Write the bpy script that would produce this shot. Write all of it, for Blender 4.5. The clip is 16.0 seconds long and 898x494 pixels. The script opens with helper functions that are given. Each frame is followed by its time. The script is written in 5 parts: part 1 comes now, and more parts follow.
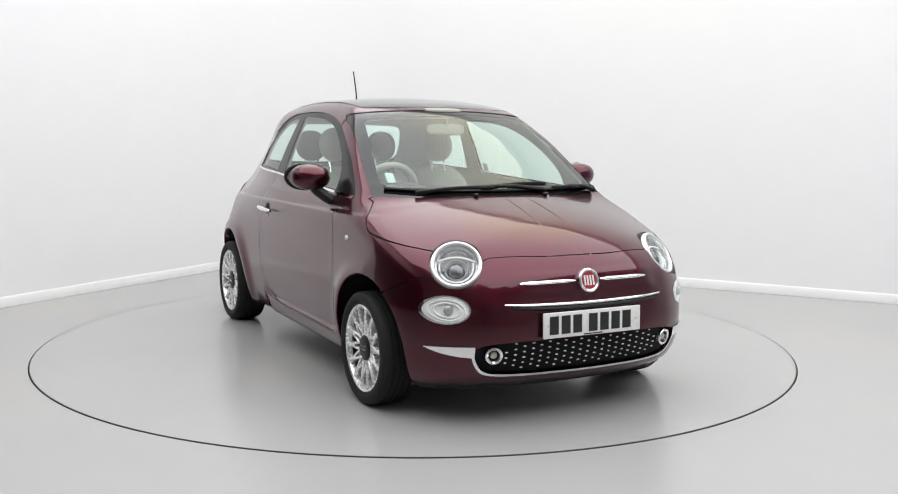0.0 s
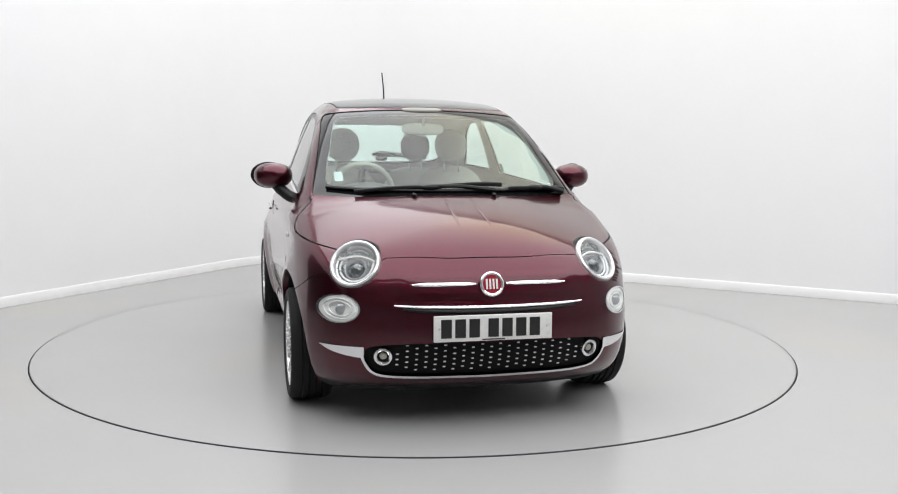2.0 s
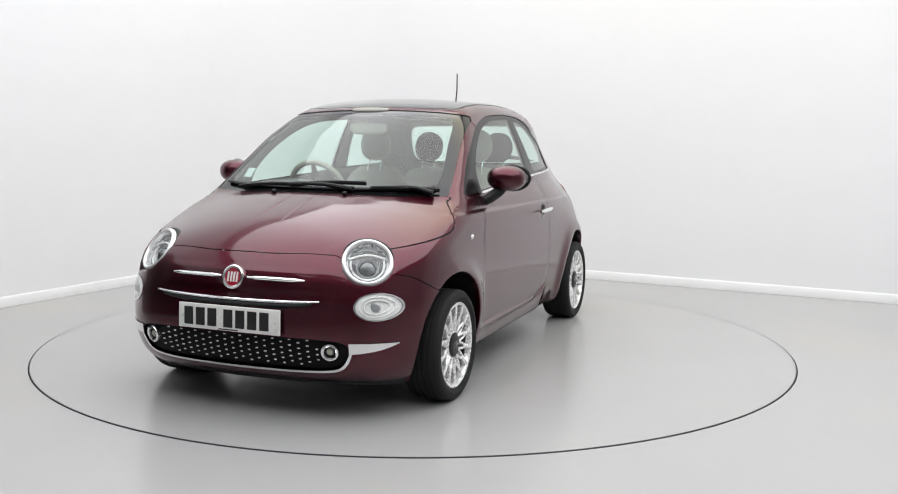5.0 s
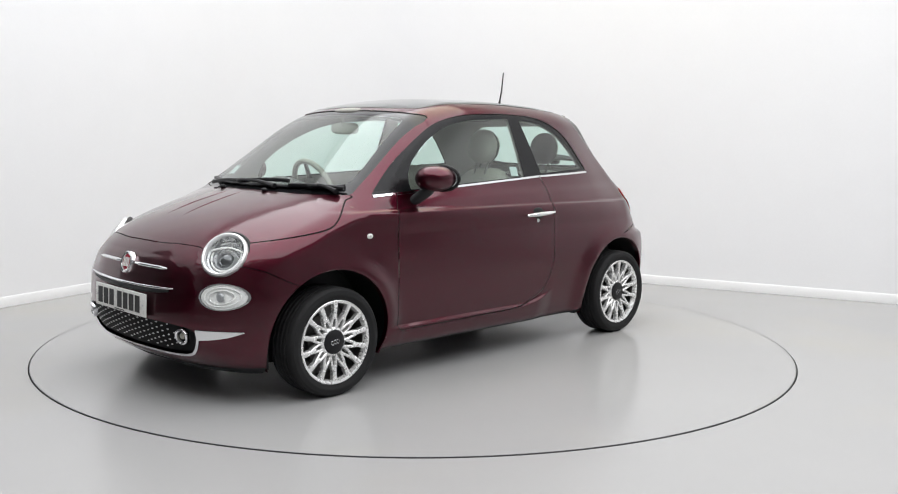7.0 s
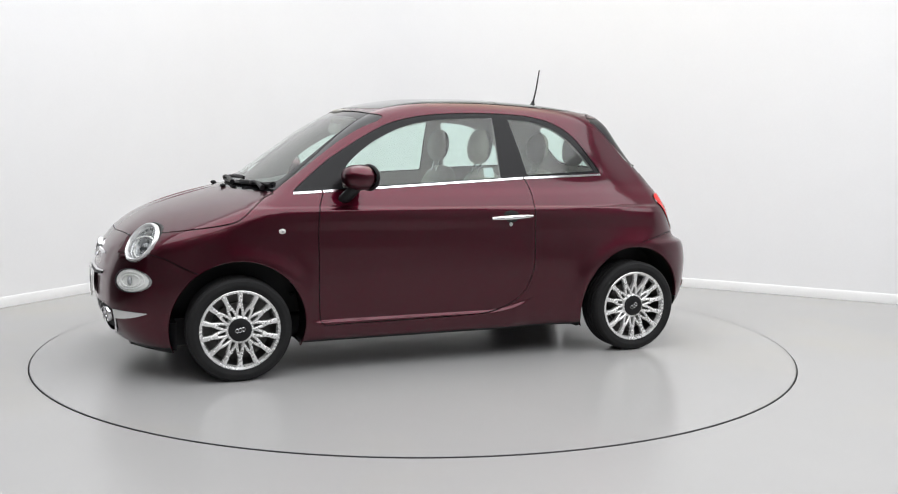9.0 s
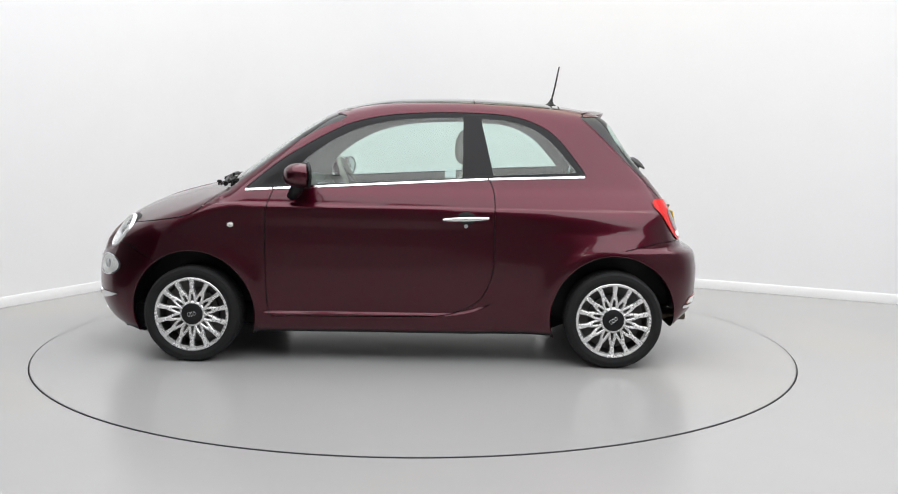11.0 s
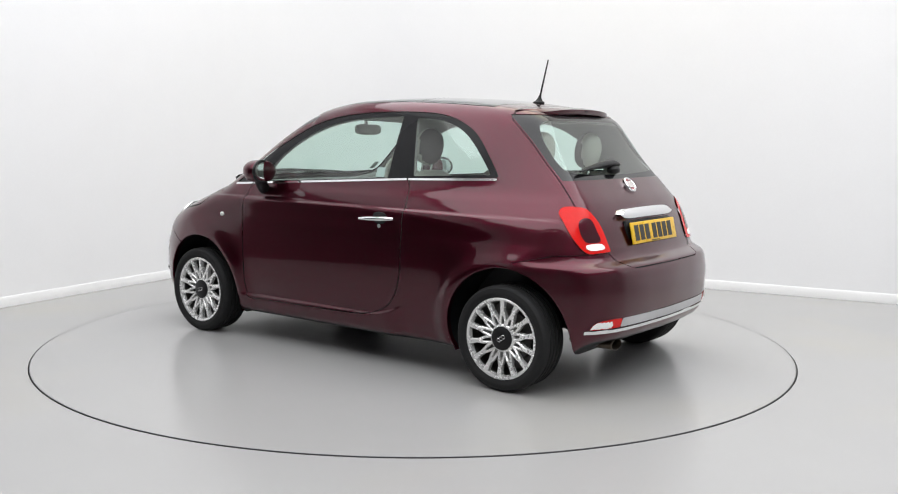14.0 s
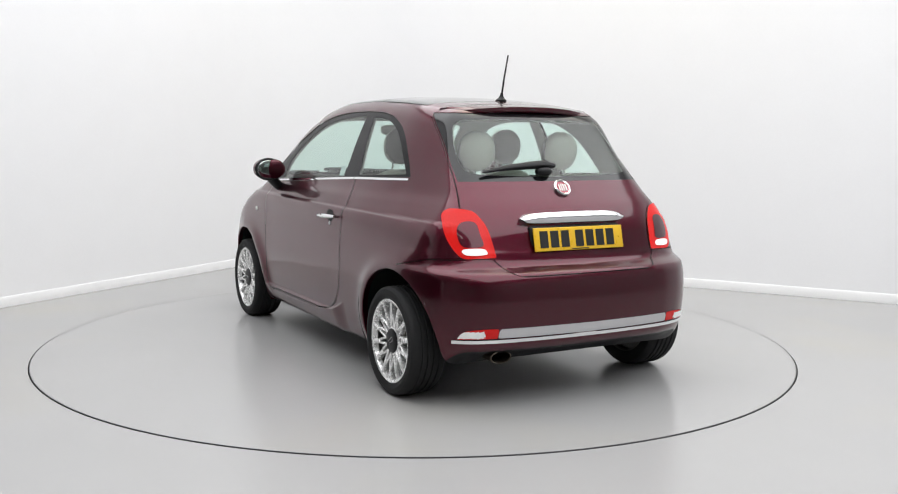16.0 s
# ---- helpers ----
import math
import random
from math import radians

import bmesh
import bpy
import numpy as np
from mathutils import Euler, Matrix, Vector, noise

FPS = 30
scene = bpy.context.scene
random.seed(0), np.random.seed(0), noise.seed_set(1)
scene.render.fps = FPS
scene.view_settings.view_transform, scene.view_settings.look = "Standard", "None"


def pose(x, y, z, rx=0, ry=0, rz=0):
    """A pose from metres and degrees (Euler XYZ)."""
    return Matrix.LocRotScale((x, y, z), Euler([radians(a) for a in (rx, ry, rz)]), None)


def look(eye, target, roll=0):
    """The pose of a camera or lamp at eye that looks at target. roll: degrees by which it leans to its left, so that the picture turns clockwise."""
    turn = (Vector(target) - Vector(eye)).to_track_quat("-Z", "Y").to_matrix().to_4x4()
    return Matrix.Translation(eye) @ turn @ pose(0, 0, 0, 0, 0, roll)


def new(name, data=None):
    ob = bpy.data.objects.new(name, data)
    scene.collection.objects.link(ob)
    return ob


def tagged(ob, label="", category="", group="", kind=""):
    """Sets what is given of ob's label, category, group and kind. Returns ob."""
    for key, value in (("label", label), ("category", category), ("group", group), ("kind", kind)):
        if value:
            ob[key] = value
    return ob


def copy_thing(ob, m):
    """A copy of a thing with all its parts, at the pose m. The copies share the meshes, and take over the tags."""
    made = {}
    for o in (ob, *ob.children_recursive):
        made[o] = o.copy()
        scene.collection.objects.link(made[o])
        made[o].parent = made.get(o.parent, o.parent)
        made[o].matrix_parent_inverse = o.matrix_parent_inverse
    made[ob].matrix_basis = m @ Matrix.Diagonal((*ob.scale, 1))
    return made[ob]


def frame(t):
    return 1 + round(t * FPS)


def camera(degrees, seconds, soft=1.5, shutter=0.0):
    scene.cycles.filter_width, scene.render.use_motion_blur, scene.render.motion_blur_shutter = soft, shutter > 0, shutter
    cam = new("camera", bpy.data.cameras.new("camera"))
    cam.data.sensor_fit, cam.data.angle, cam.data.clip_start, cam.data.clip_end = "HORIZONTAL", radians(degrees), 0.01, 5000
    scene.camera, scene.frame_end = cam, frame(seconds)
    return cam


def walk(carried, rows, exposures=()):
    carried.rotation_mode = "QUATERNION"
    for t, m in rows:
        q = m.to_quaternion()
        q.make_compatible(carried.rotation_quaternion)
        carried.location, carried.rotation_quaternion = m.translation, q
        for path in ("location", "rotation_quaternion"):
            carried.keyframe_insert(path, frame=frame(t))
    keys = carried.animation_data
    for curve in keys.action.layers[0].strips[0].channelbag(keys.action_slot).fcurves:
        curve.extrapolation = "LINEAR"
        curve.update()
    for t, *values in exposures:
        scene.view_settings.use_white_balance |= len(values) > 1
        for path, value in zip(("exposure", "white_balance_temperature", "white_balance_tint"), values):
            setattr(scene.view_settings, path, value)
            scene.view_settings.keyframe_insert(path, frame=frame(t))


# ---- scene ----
# ---- camera: stands still on a tripod ----
cam = camera(50.83, 16.0, soft=1.1)
EYE = (0.0, 0.0, 1.245)
LENS_TILT = radians(-6.639)
STAND = look(EYE, (0.0, math.cos(LENS_TILT), EYE[2] + math.sin(LENS_TILT)), 0.672)
walk(cam, [(0.0, STAND), (16.0, STAND)])

# ---- plan ----
TABLE = Vector((-0.186, 5.779, 0.0))      # axis of the turntable
TABLE_R = 2.214
DECK_Z = 0.003                             # the deck stands a little proud of the floor
OFF = Vector((0.052, -0.080, 0.0))        # car's middle, off the axis
CORNER = Vector((-1.524, 9.822, 0.0))     # far corner of the studio
ALONG_A = Vector((0.8870, -0.4618, 0.0))  # along the wall on the corner's one side
ALONG_B = Vector((-0.4618, -0.8870, 0.0))
ROOM_A, ROOM_B, ROOM_H = 11.0, 12.5, 4.6
# heading of the car, degrees, every half second
TURNS = [(0.0, -61.9), (0.5, -62.99), (1.0, -65.82), (1.5, -70.05), (2.0, -76.04), (2.5, -81.79), (3.0, -87.95),
         (3.5, -93.65), (4.0, -99.80), (4.5, -105.7), (5.0, -111.6), (5.5, -117.4), (6.0, -123.3), (6.5, -129.12), (7.0, -135.30),
         (7.5, -141.03), (8.0, -146.99), (8.5, -152.56), (9.0, -158.66), (9.5, -164.3), (10.0, -169.9), (10.5, -175.6), (11.0, -181.3),
         (11.5, -187.15), (12.0, -193.38), (12.5, -199.10), (13.0, -205.15), (13.5, -210.76), (14.0, -217.07),
         (14.5, -222.73), (15.0, -228.94), (15.5, -234.75), (16.0, -240.89)]


# ---- light ----
world = bpy.data.worlds.new("world")
scene.world = world
world.use_nodes = True
world.node_tree.nodes["Background"].inputs[0].default_value = (0.8, 0.85, 0.95, 1)
world.node_tree.nodes["Background"].inputs[1].default_value = 0.05
scene.view_settings.exposure = 0.0


# ---- materials ----
def nodes_of(name):
    m = bpy.data.materials.new(name)
    m.use_nodes = True
    t = m.node_tree
    return m, t, t.nodes["Principled BSDF"]


def plain(name, colour, rough=0.5, metal=0.0, coat=0.0, grain=0.0, scale=40.0, bump=0.0, spread=0.08, **more):
    """A principled surface whose colour and roughness vary a little at two scales."""
    m, t, b = nodes_of(name)
    b.inputs["Base Color"].default_value = (*colour, 1)
    b.inputs["Roughness"].default_value = rough
    b.inputs["Metallic"].default_value = metal
    b.inputs["Coat Weight"].default_value = coat
    b.inputs["Coat Roughness"].default_value = 0.03
    for key, value in more.items():
        b.inputs[{"specular_ior_level": "Specular IOR Level"}.get(key, key)].default_value = value
    if grain:
        co = t.nodes.new("ShaderNodeTexCoord")
        fine, wide = t.nodes.new("ShaderNodeTexNoise"), t.nodes.new("ShaderNodeTexNoise")
        fine.inputs["Scale"].default_value, wide.inputs["Scale"].default_value = scale, scale / 14
        fine.inputs["Detail"].default_value, wide.inputs["Detail"].default_value = 5, 4
        mix = t.nodes.new("ShaderNodeMath")
        mix.operation = "MULTIPLY_ADD"
        mix.inputs[1].default_value = 0.5
        t.links.new(co.outputs["Object"], fine.inputs["Vector"])
        t.links.new(co.outputs["Object"], wide.inputs["Vector"])
        half = t.nodes.new("ShaderNodeMath")
        half.operation = "MULTIPLY"
        half.inputs[1].default_value = 0.5
        t.links.new(wide.outputs["Fac"], half.inputs[0])
        t.links.new(fine.outputs["Fac"], mix.inputs[0])
        t.links.new(half.outputs[0], mix.inputs[2])
        ramp = t.nodes.new("ShaderNodeMapRange")
        ramp.inputs[1].default_value, ramp.inputs[2].default_value = 0.3, 0.7
        ramp.inputs[3].default_value, ramp.inputs[4].default_value = 1 - grain, 1 + grain
        t.links.new(mix.outputs[0], ramp.inputs[0])
        tint = t.nodes.new("ShaderNodeMix")
        tint.data_type, tint.blend_type = "RGBA", "MULTIPLY"
        tint.inputs[0].default_value = 1
        tint.inputs[6].default_value = (*colour, 1)
        t.links.new(ramp.outputs[0], tint.inputs[7])
        t.links.new(tint.outputs[2], b.inputs["Base Color"])
        rr = t.nodes.new("ShaderNodeMapRange")
        rr.inputs[1].default_value, rr.inputs[2].default_value = 0.3, 0.7
        rr.inputs[3].default_value, rr.inputs[4].default_value = max(0.02, rough - spread), min(1, rough + spread)
        t.links.new(mix.outputs[0], rr.inputs[0])
        t.links.new(rr.outputs[0], b.inputs["Roughness"])
        if bump:
            bp = t.nodes.new("ShaderNodeBump")
            bp.inputs["Strength"].default_value, bp.inputs["Distance"].default_value = bump, 0.002
            t.links.new(fine.outputs["Fac"], bp.inputs["Height"])
            t.links.new(bp.outputs[0], b.inputs["Normal"])
    return m


def glow(name, colour, strength):
    m, t, b = nodes_of(name)
    b.inputs["Base Color"].default_value = (*colour, 1)
    b.inputs["Emission Color"].default_value = (*colour, 1)
    b.inputs["Emission Strength"].default_value = strength
    return m


def diffuser():
    """Stretched fabric lit from behind: cool tubes, and warmer ones over one part of the room."""
    m, t, b = nodes_of("lamp_diffuser")
    place, gap, warm, mix = t.nodes.new("ShaderNodeNewGeometry"), t.nodes.new("ShaderNodeVectorMath"), t.nodes.new("ShaderNodeMapRange"), t.nodes.new("ShaderNodeMix")
    gap.operation, mix.data_type, warm.interpolation_type = "DISTANCE", "RGBA", "SMOOTHSTEP"
    gap.inputs[1].default_value = (1.5, 7.6, ROOM_H)
    warm.inputs[1].default_value, warm.inputs[2].default_value, warm.inputs[3].default_value, warm.inputs[4].default_value = 0.5, 2.4, 1.0, 0.0
    mix.inputs[6].default_value, mix.inputs[7].default_value = (0.95, 0.962, 0.985, 1), (1.0, 0.94, 0.72, 1)
    t.links.new(place.outputs["Position"], gap.inputs[0])
    t.links.new(gap.outputs["Value"], warm.inputs[0])
    t.links.new(warm.outputs[0], mix.inputs[0])
    t.links.new(mix.outputs[2], b.inputs["Emission Color"])
    b.inputs["Emission Strength"].default_value = 2.62
    return m


def pane(name, tint, rough=0.0, gloss=1.0, haze=0.0):
    """Thin glass: straight-through tint with a gloss that grows to grazing and a pale veil put in for glare."""
    m, t, b = nodes_of(name)
    t.nodes.remove(b)
    out = t.nodes["Material Output"]
    clear, shine, mix = t.nodes.new("ShaderNodeBsdfTransparent"), t.nodes.new("ShaderNodeBsdfGlossy"), t.nodes.new("ShaderNodeMixShader")
    facing, power, lift = t.nodes.new("ShaderNodeLayerWeight"), t.nodes.new("ShaderNodeMath"), t.nodes.new("ShaderNodeMath")
    facing.inputs["Blend"].default_value = 0.5
    power.operation, lift.operation = "POWER", "MULTIPLY_ADD"
    power.inputs[1].default_value, lift.inputs[1].default_value, lift.inputs[2].default_value = 5, 0.95, 0.05
    t.links.new(facing.outputs["Facing"], power.inputs[0])
    t.links.new(power.outputs[0], lift.inputs[0])
    clear.inputs[0].default_value = (*tint, 1)
    shine.inputs["Roughness"].default_value = rough
    shine.inputs[0].default_value = (gloss, gloss, gloss, 1)
    t.links.new(lift.outputs[0], mix.inputs[0])
    t.links.new(clear.outputs[0], mix.inputs[1])
    t.links.new(shine.outputs[0], mix.inputs[2])
    # Even pale diffuse colour lightens the pane in place of glare and scattered light.
    veil, film = t.nodes.new("ShaderNodeBsdfDiffuse"), t.nodes.new("ShaderNodeMixShader")
    veil.inputs[0].default_value, film.inputs[0].default_value = (0.8, 0.8, 0.78, 1), haze
    t.links.new(mix.outputs[0], film.inputs[1])
    t.links.new(veil.outputs[0], film.inputs[2])
    t.links.new(film.outputs[0], out.inputs[0])
    return m


def paint():
    """Burgundy metallic paint under clear coat, with fine flake."""
    m, t, b = nodes_of("burgundy_paint")
    co, vor = t.nodes.new("ShaderNodeTexCoord"), t.nodes.new("ShaderNodeTexVoronoi")
    vor.inputs["Scale"].default_value = 900
    t.links.new(co.outputs["Object"], vor.inputs["Vector"])
    ramp = t.nodes.new("ShaderNodeMix")
    ramp.data_type = "RGBA"
    ramp.inputs[6].default_value, ramp.inputs[7].default_value = (0.046, 0.0009, 0.0070, 1), (0.080, 0.0018, 0.0130, 1)
    t.links.new(vor.outputs["Color"], ramp.inputs[0])
    t.links.new(ramp.outputs[2], b.inputs["Base Color"])
    b.inputs["Metallic"].default_value = 0.97
    b.inputs["Roughness"].default_value = 0.34
    b.inputs["Coat Weight"].default_value = 0.9
    b.inputs["Coat Roughness"].default_value = 0.06
    return m


def floor_paint(name, rough):
    """Grey resin: wide faint clouding, pale yellow stains and a soft sheen."""
    m, t, b = nodes_of(name)
    co, wide, stain = t.nodes.new("ShaderNodeTexCoord"), t.nodes.new("ShaderNodeTexNoise"), t.nodes.new("ShaderNodeTexNoise")
    wide.inputs["Scale"].default_value, wide.inputs["Detail"].default_value = 0.9, 3
    stain.inputs["Scale"].default_value, stain.inputs["Detail"].default_value = 0.55, 4
    mix, tint, ramp = t.nodes.new("ShaderNodeMix"), t.nodes.new("ShaderNodeMix"), t.nodes.new("ShaderNodeMapRange")
    mix.data_type = tint.data_type = "RGBA"
    mix.inputs[6].default_value, mix.inputs[7].default_value = (0.345, 0.343, 0.343, 1), (0.385, 0.381, 0.377, 1)
    tint.inputs[7].default_value = (0.39, 0.375, 0.335, 1)
    ramp.inputs[1].default_value, ramp.inputs[2].default_value, ramp.inputs[4].default_value = 0.55, 0.80, 0.8
    for n in (wide, stain):
        t.links.new(co.outputs["Object"], n.inputs["Vector"])
    t.links.new(wide.outputs["Fac"], mix.inputs[0])
    t.links.new(mix.outputs[2], tint.inputs[6])
    t.links.new(stain.outputs["Fac"], ramp.inputs[0])
    t.links.new(ramp.outputs[0], tint.inputs[0])
    t.links.new(tint.outputs[2], b.inputs["Base Color"])
    b.inputs["Roughness"].default_value = rough
    return m


PAINT = paint()
WALL = plain("white_wall_paint", (0.82, 0.82, 0.83), 0.75, grain=0.012, scale=60, bump=0.05)
FLOOR = floor_paint("grey_resin_floor", 0.26)
DECK = floor_paint("grey_resin_deck", 0.21)
SKIRT = plain("white_skirting_paint", (0.80, 0.80, 0.80), 0.4, grain=0.02, scale=50)
CEIL = plain("white_ceiling_paint", (0.78, 0.78, 0.78), 0.8, grain=0.02, scale=40)
DARK_BOARD = plain("dark_board_paint", (0.035, 0.035, 0.038), 0.5, grain=0.06, scale=25)
DARK_WALL = plain("grey_back_wall", (0.40, 0.40, 0.405), 0.7, grain=0.04, scale=30)
TUBE = diffuser()
BATTEN = glow("batten_tube", (1.0, 0.96, 0.88), 11.0)
BLACK = plain("black_plastic", (0.007, 0.007, 0.008), 0.45, grain=0.15, scale=200, specular_ior_level=0.3)
EDGE = plain("dark_steel_edge", (0.16, 0.16, 0.165), 0.5, 0.5, grain=0.1, scale=30)
GAP = plain("dark_gap", (0.008, 0.006, 0.007), 0.8)
RUBBER = plain("tyre_rubber", (0.017, 0.017, 0.0175), 0.7, grain=0.2, scale=120, bump=0.1, specular_ior_level=0.2)
CHROME = plain("chrome", (0.84, 0.84, 0.85), 0.08, 1.0)
ALLOY = plain("silver_alloy", (0.84, 0.84, 0.83), 0.26, 0.6, grain=0.03, scale=80)
GLASS = pane("tinted_glass", (0.80, 0.93, 0.88), 0.0, 1.0, haze=0.05)
ROOF_GLASS = plain("dark_roof_glass", (0.012, 0.014, 0.016), 0.04, coat=0.5)
SURROUND = plain("black_window_surround", (0.008, 0.008, 0.009), 0.22, specular_ior_level=0.22)
FRIT = plain("black_glass_border", (0.008, 0.008, 0.009), 0.07, specular_ior_level=0.5)


# ---- mesh helpers ----
def part(name, bm, material, parent, label="", smooth=True):
    me = bpy.data.meshes.new(name)
    bm.normal_update()
    bm.to_mesh(me)
    bm.free()
    for p in me.polygons:
        p.use_smooth = smooth
    if smooth:
        me.set_sharp_from_angle(angle=radians(38))
    me.materials.append(material)
    ob = new(name, me)
    if parent:
        ob.parent = parent
        if parent.name.startswith("hatchback"):
            ob.location = OFF
    if label:
        ob["label"] = label
    return ob


def box(bm, x0, x1, y0, y1, z0, z1, bevel=0.0):
    vs = bmesh.ops.create_cube(bm, size=1, matrix=Matrix.Translation(((x0 + x1) / 2, (y0 + y1) / 2, (z0 + z1) / 2)) @ Matrix.Diagonal((x1 - x0, y1 - y0, z1 - z0, 1)))["verts"]
    if bevel:
        es = {e for v in vs for e in v.link_edges}
        bmesh.ops.bevel(bm, geom=list(es), offset=bevel, segments=3, affect="EDGES", profile=0.5)
    return vs


def curve_at(xs, ys):
    """A smooth curve through (xs, ys), with no overshoot."""
    xs, ys = np.array(xs, float), np.array(ys, float)
    d = np.diff(ys) / np.diff(xs)
    m = np.zeros(len(xs))
    m[0], m[-1] = d[0], d[-1]
    for i in range(1, len(xs) - 1):
        if d[i - 1] * d[i] > 0:
            a, b = xs[i] - xs[i - 1], xs[i + 1] - xs[i]
            m[i] = (3 * (a + b)) / ((2 * b + a) / d[i - 1] + (b + 2 * a) / d[i])

    def at(x):
        x = np.asarray(x, float)
        q = np.clip(x, xs[0], xs[-1])
        i = np.clip(np.searchsorted(xs, q) - 1, 0, len(xs) - 2)
        h = xs[i + 1] - xs[i]
        s = (q - xs[i]) / h
        v = ys[i] * (1 + 2 * s) * (1 - s) ** 2 + h * m[i] * s * (1 - s) ** 2 + ys[i + 1] * s * s * (3 - 2 * s) + h * m[i + 1] * s * s * (s - 1)
        return v + np.where(x < xs[0], (x - xs[0]) * m[0], 0) + np.where(x > xs[-1], (x - xs[-1]) * m[-1], 0)
    return at


# ---- the studio ----
def slab(name, a, b, z0, z1, thick, material):
    """A wall between two points of the plan; its inner face is on the line, its thickness outside."""
    bm = bmesh.new()
    d = (b - a).normalized()
    n = Vector((d.y, -d.x, 0)) * thick
    lower = [bm.verts.new(p + Vector((0, 0, z0))) for p in (a, b, b + n, a + n)]
    upper = [bm.verts.new(p + Vector((0, 0, z1))) for p in (a, b, b + n, a + n)]
    bm.faces.new(lower[::-1])
    bm.faces.new(upper)
    for i in range(4):
        bm.faces.new((lower[i], lower[(i + 1) % 4], upper[(i + 1) % 4], upper[i]))
    bmesh.ops.recalc_face_normals(bm, faces=bm.faces)
    return tagged(part(name, bm, material, None, smooth=False), kind="structure")


def studio():
    p0 = CORNER
    p1, p3 = CORNER + ALONG_A * ROOM_A, CORNER + ALONG_B * ROOM_B
    p2 = p1 + ALONG_B * ROOM_B
    R = 1.15
    arc = [CORNER + (ALONG_A + ALONG_B) * R - (ALONG_A * math.cos(q) + ALONG_B * math.sin(q)) * R for q in (math.pi / 2 * k / 20 for k in range(21))]
    # arc runs from the west wall to the north wall
    bm = bmesh.new()
    line = [p3] + arc + [p1]
    back = [p3 - ALONG_A * 0.2] + [q - ((CORNER + (ALONG_A + ALONG_B) * R) - q).normalized() * 0.2 for q in arc] + [p1 - ALONG_B * 0.2]
    cols = [[bm.verts.new(q + Vector((0, 0, z))) for q, z in ((f, 0), (f, ROOM_H), (g, ROOM_H), (g, 0))] for f, g in zip(line, back)]
    for u, v in zip(cols, cols[1:]):
        for k in range(4):
            bm.faces.new((u[k], u[(k + 1) % 4], v[(k + 1) % 4], v[k]))
    bm.faces.new(cols[0]), bm.faces.new(cols[-1][::-1])
    bmesh.ops.recalc_face_normals(bm, faces=bm.faces)
    tagged(part("wall_north", bm, WALL, None), "smooth white painted studio wall with a rounded corner", "wall", kind="structure")
    # Dark slats added out of view, so that the car's flank reflects less white wall.
    bm = bmesh.new()
    for k in range(13):
        box(bm, 4.9, 11.2, 0.004, 0.045, 0.004 + 0.2 * k, 0.198 + 0.2 * k, 0.008)
    bm.transform(Matrix.Translation(CORNER) @ Matrix(((*ALONG_B, 0), (*ALONG_A, 0), (0, 0, 1, 0), (0, 0, 0, 1))).transposed())
    for v in bm.verts:
        v.co.z = max(v.co.z, 0.002)
    tagged(part("dark_board", bm, DARK_BOARD, None, smooth=False), "dark slatted board out of view, added to darken the car's reflections", "roller door", kind="structure")
    tagged(slab("wall_south", p3, p2, 0, ROOM_H, 0.2, DARK_WALL), "plain light grey wall closing the studio", "wall")
    tagged(slab("wall_east", p2, p1, 0, ROOM_H, 0.2, DARK_WALL), "plain light grey wall closing the studio", "wall")
    bm = bmesh.new()
    t, h = 0.016, 0.076
    prof = [(0.001, 0.001), (t, 0.001), (t, h - 0.012), (t - 0.008, h), (0.001, h)]
    centre = CORNER + (ALONG_A + ALONG_B) * R
    inward = [ALONG_A] + [(centre - q).normalized() for q in arc] + [ALONG_B]
    rings = [[bm.verts.new(q + n * o + Vector((0, 0, z))) for o, z in prof] for q, n in zip(line, inward)]
    for u, v in zip(rings, rings[1:]):
        for i in range(5):
            bm.faces.new((u[i], u[(i + 1) % 5], v[(i + 1) % 5], v[i]))
    bm.faces.new(rings[0]), bm.faces.new(rings[-1][::-1])
    bmesh.ops.recalc_face_normals(bm, faces=bm.faces)
    tagged(part("baseboard", bm, SKIRT, None), "white painted skirting board at the wall's foot", "skirting", kind="structure")
    # floor with a round opening for the turntable
    bm = bmesh.new()
    n = 256
    ang = [2 * math.pi * i / n for i in range(n)]
    inner = [bm.verts.new((TABLE.x + (TABLE_R + 0.008) * math.cos(a), TABLE.y + (TABLE_R + 0.008) * math.sin(a), 0)) for a in ang]
    lip = [bm.verts.new((v.co.x, v.co.y, -0.08)) for v in inner]
    corners = [q + (q - (p0 + p2) / 2).normalized() * 0.15 for q in (p0, p1, p2, p3)]

    def outward(a):
        d, best = Vector((math.cos(a), math.sin(a), 0)), None
        for i in range(4):
            q, r = corners[i], corners[(i + 1) % 4]
            e = r - q
            det = d.x * -e.y + d.y * e.x
            if abs(det) < 1e-9:
                continue
            w = q - TABLE
            s = (w.x * -e.y + w.y * e.x) / det
            k = (d.x * w.y - d.y * w.x) / det
            if s > 0 and -1e-6 <= k <= 1 + 1e-6:
                best = TABLE + d * s
        return best
    outer = [bm.verts.new(outward(a)) for a in ang]
    for i in range(n):
        j = (i + 1) % n
        bm.faces.new((inner[i], outer[i], outer[j], inner[j]))
        bm.faces.new((lip[i], inner[i], inner[j], lip[j]))
    bmesh.ops.recalc_face_normals(bm, faces=bm.faces)
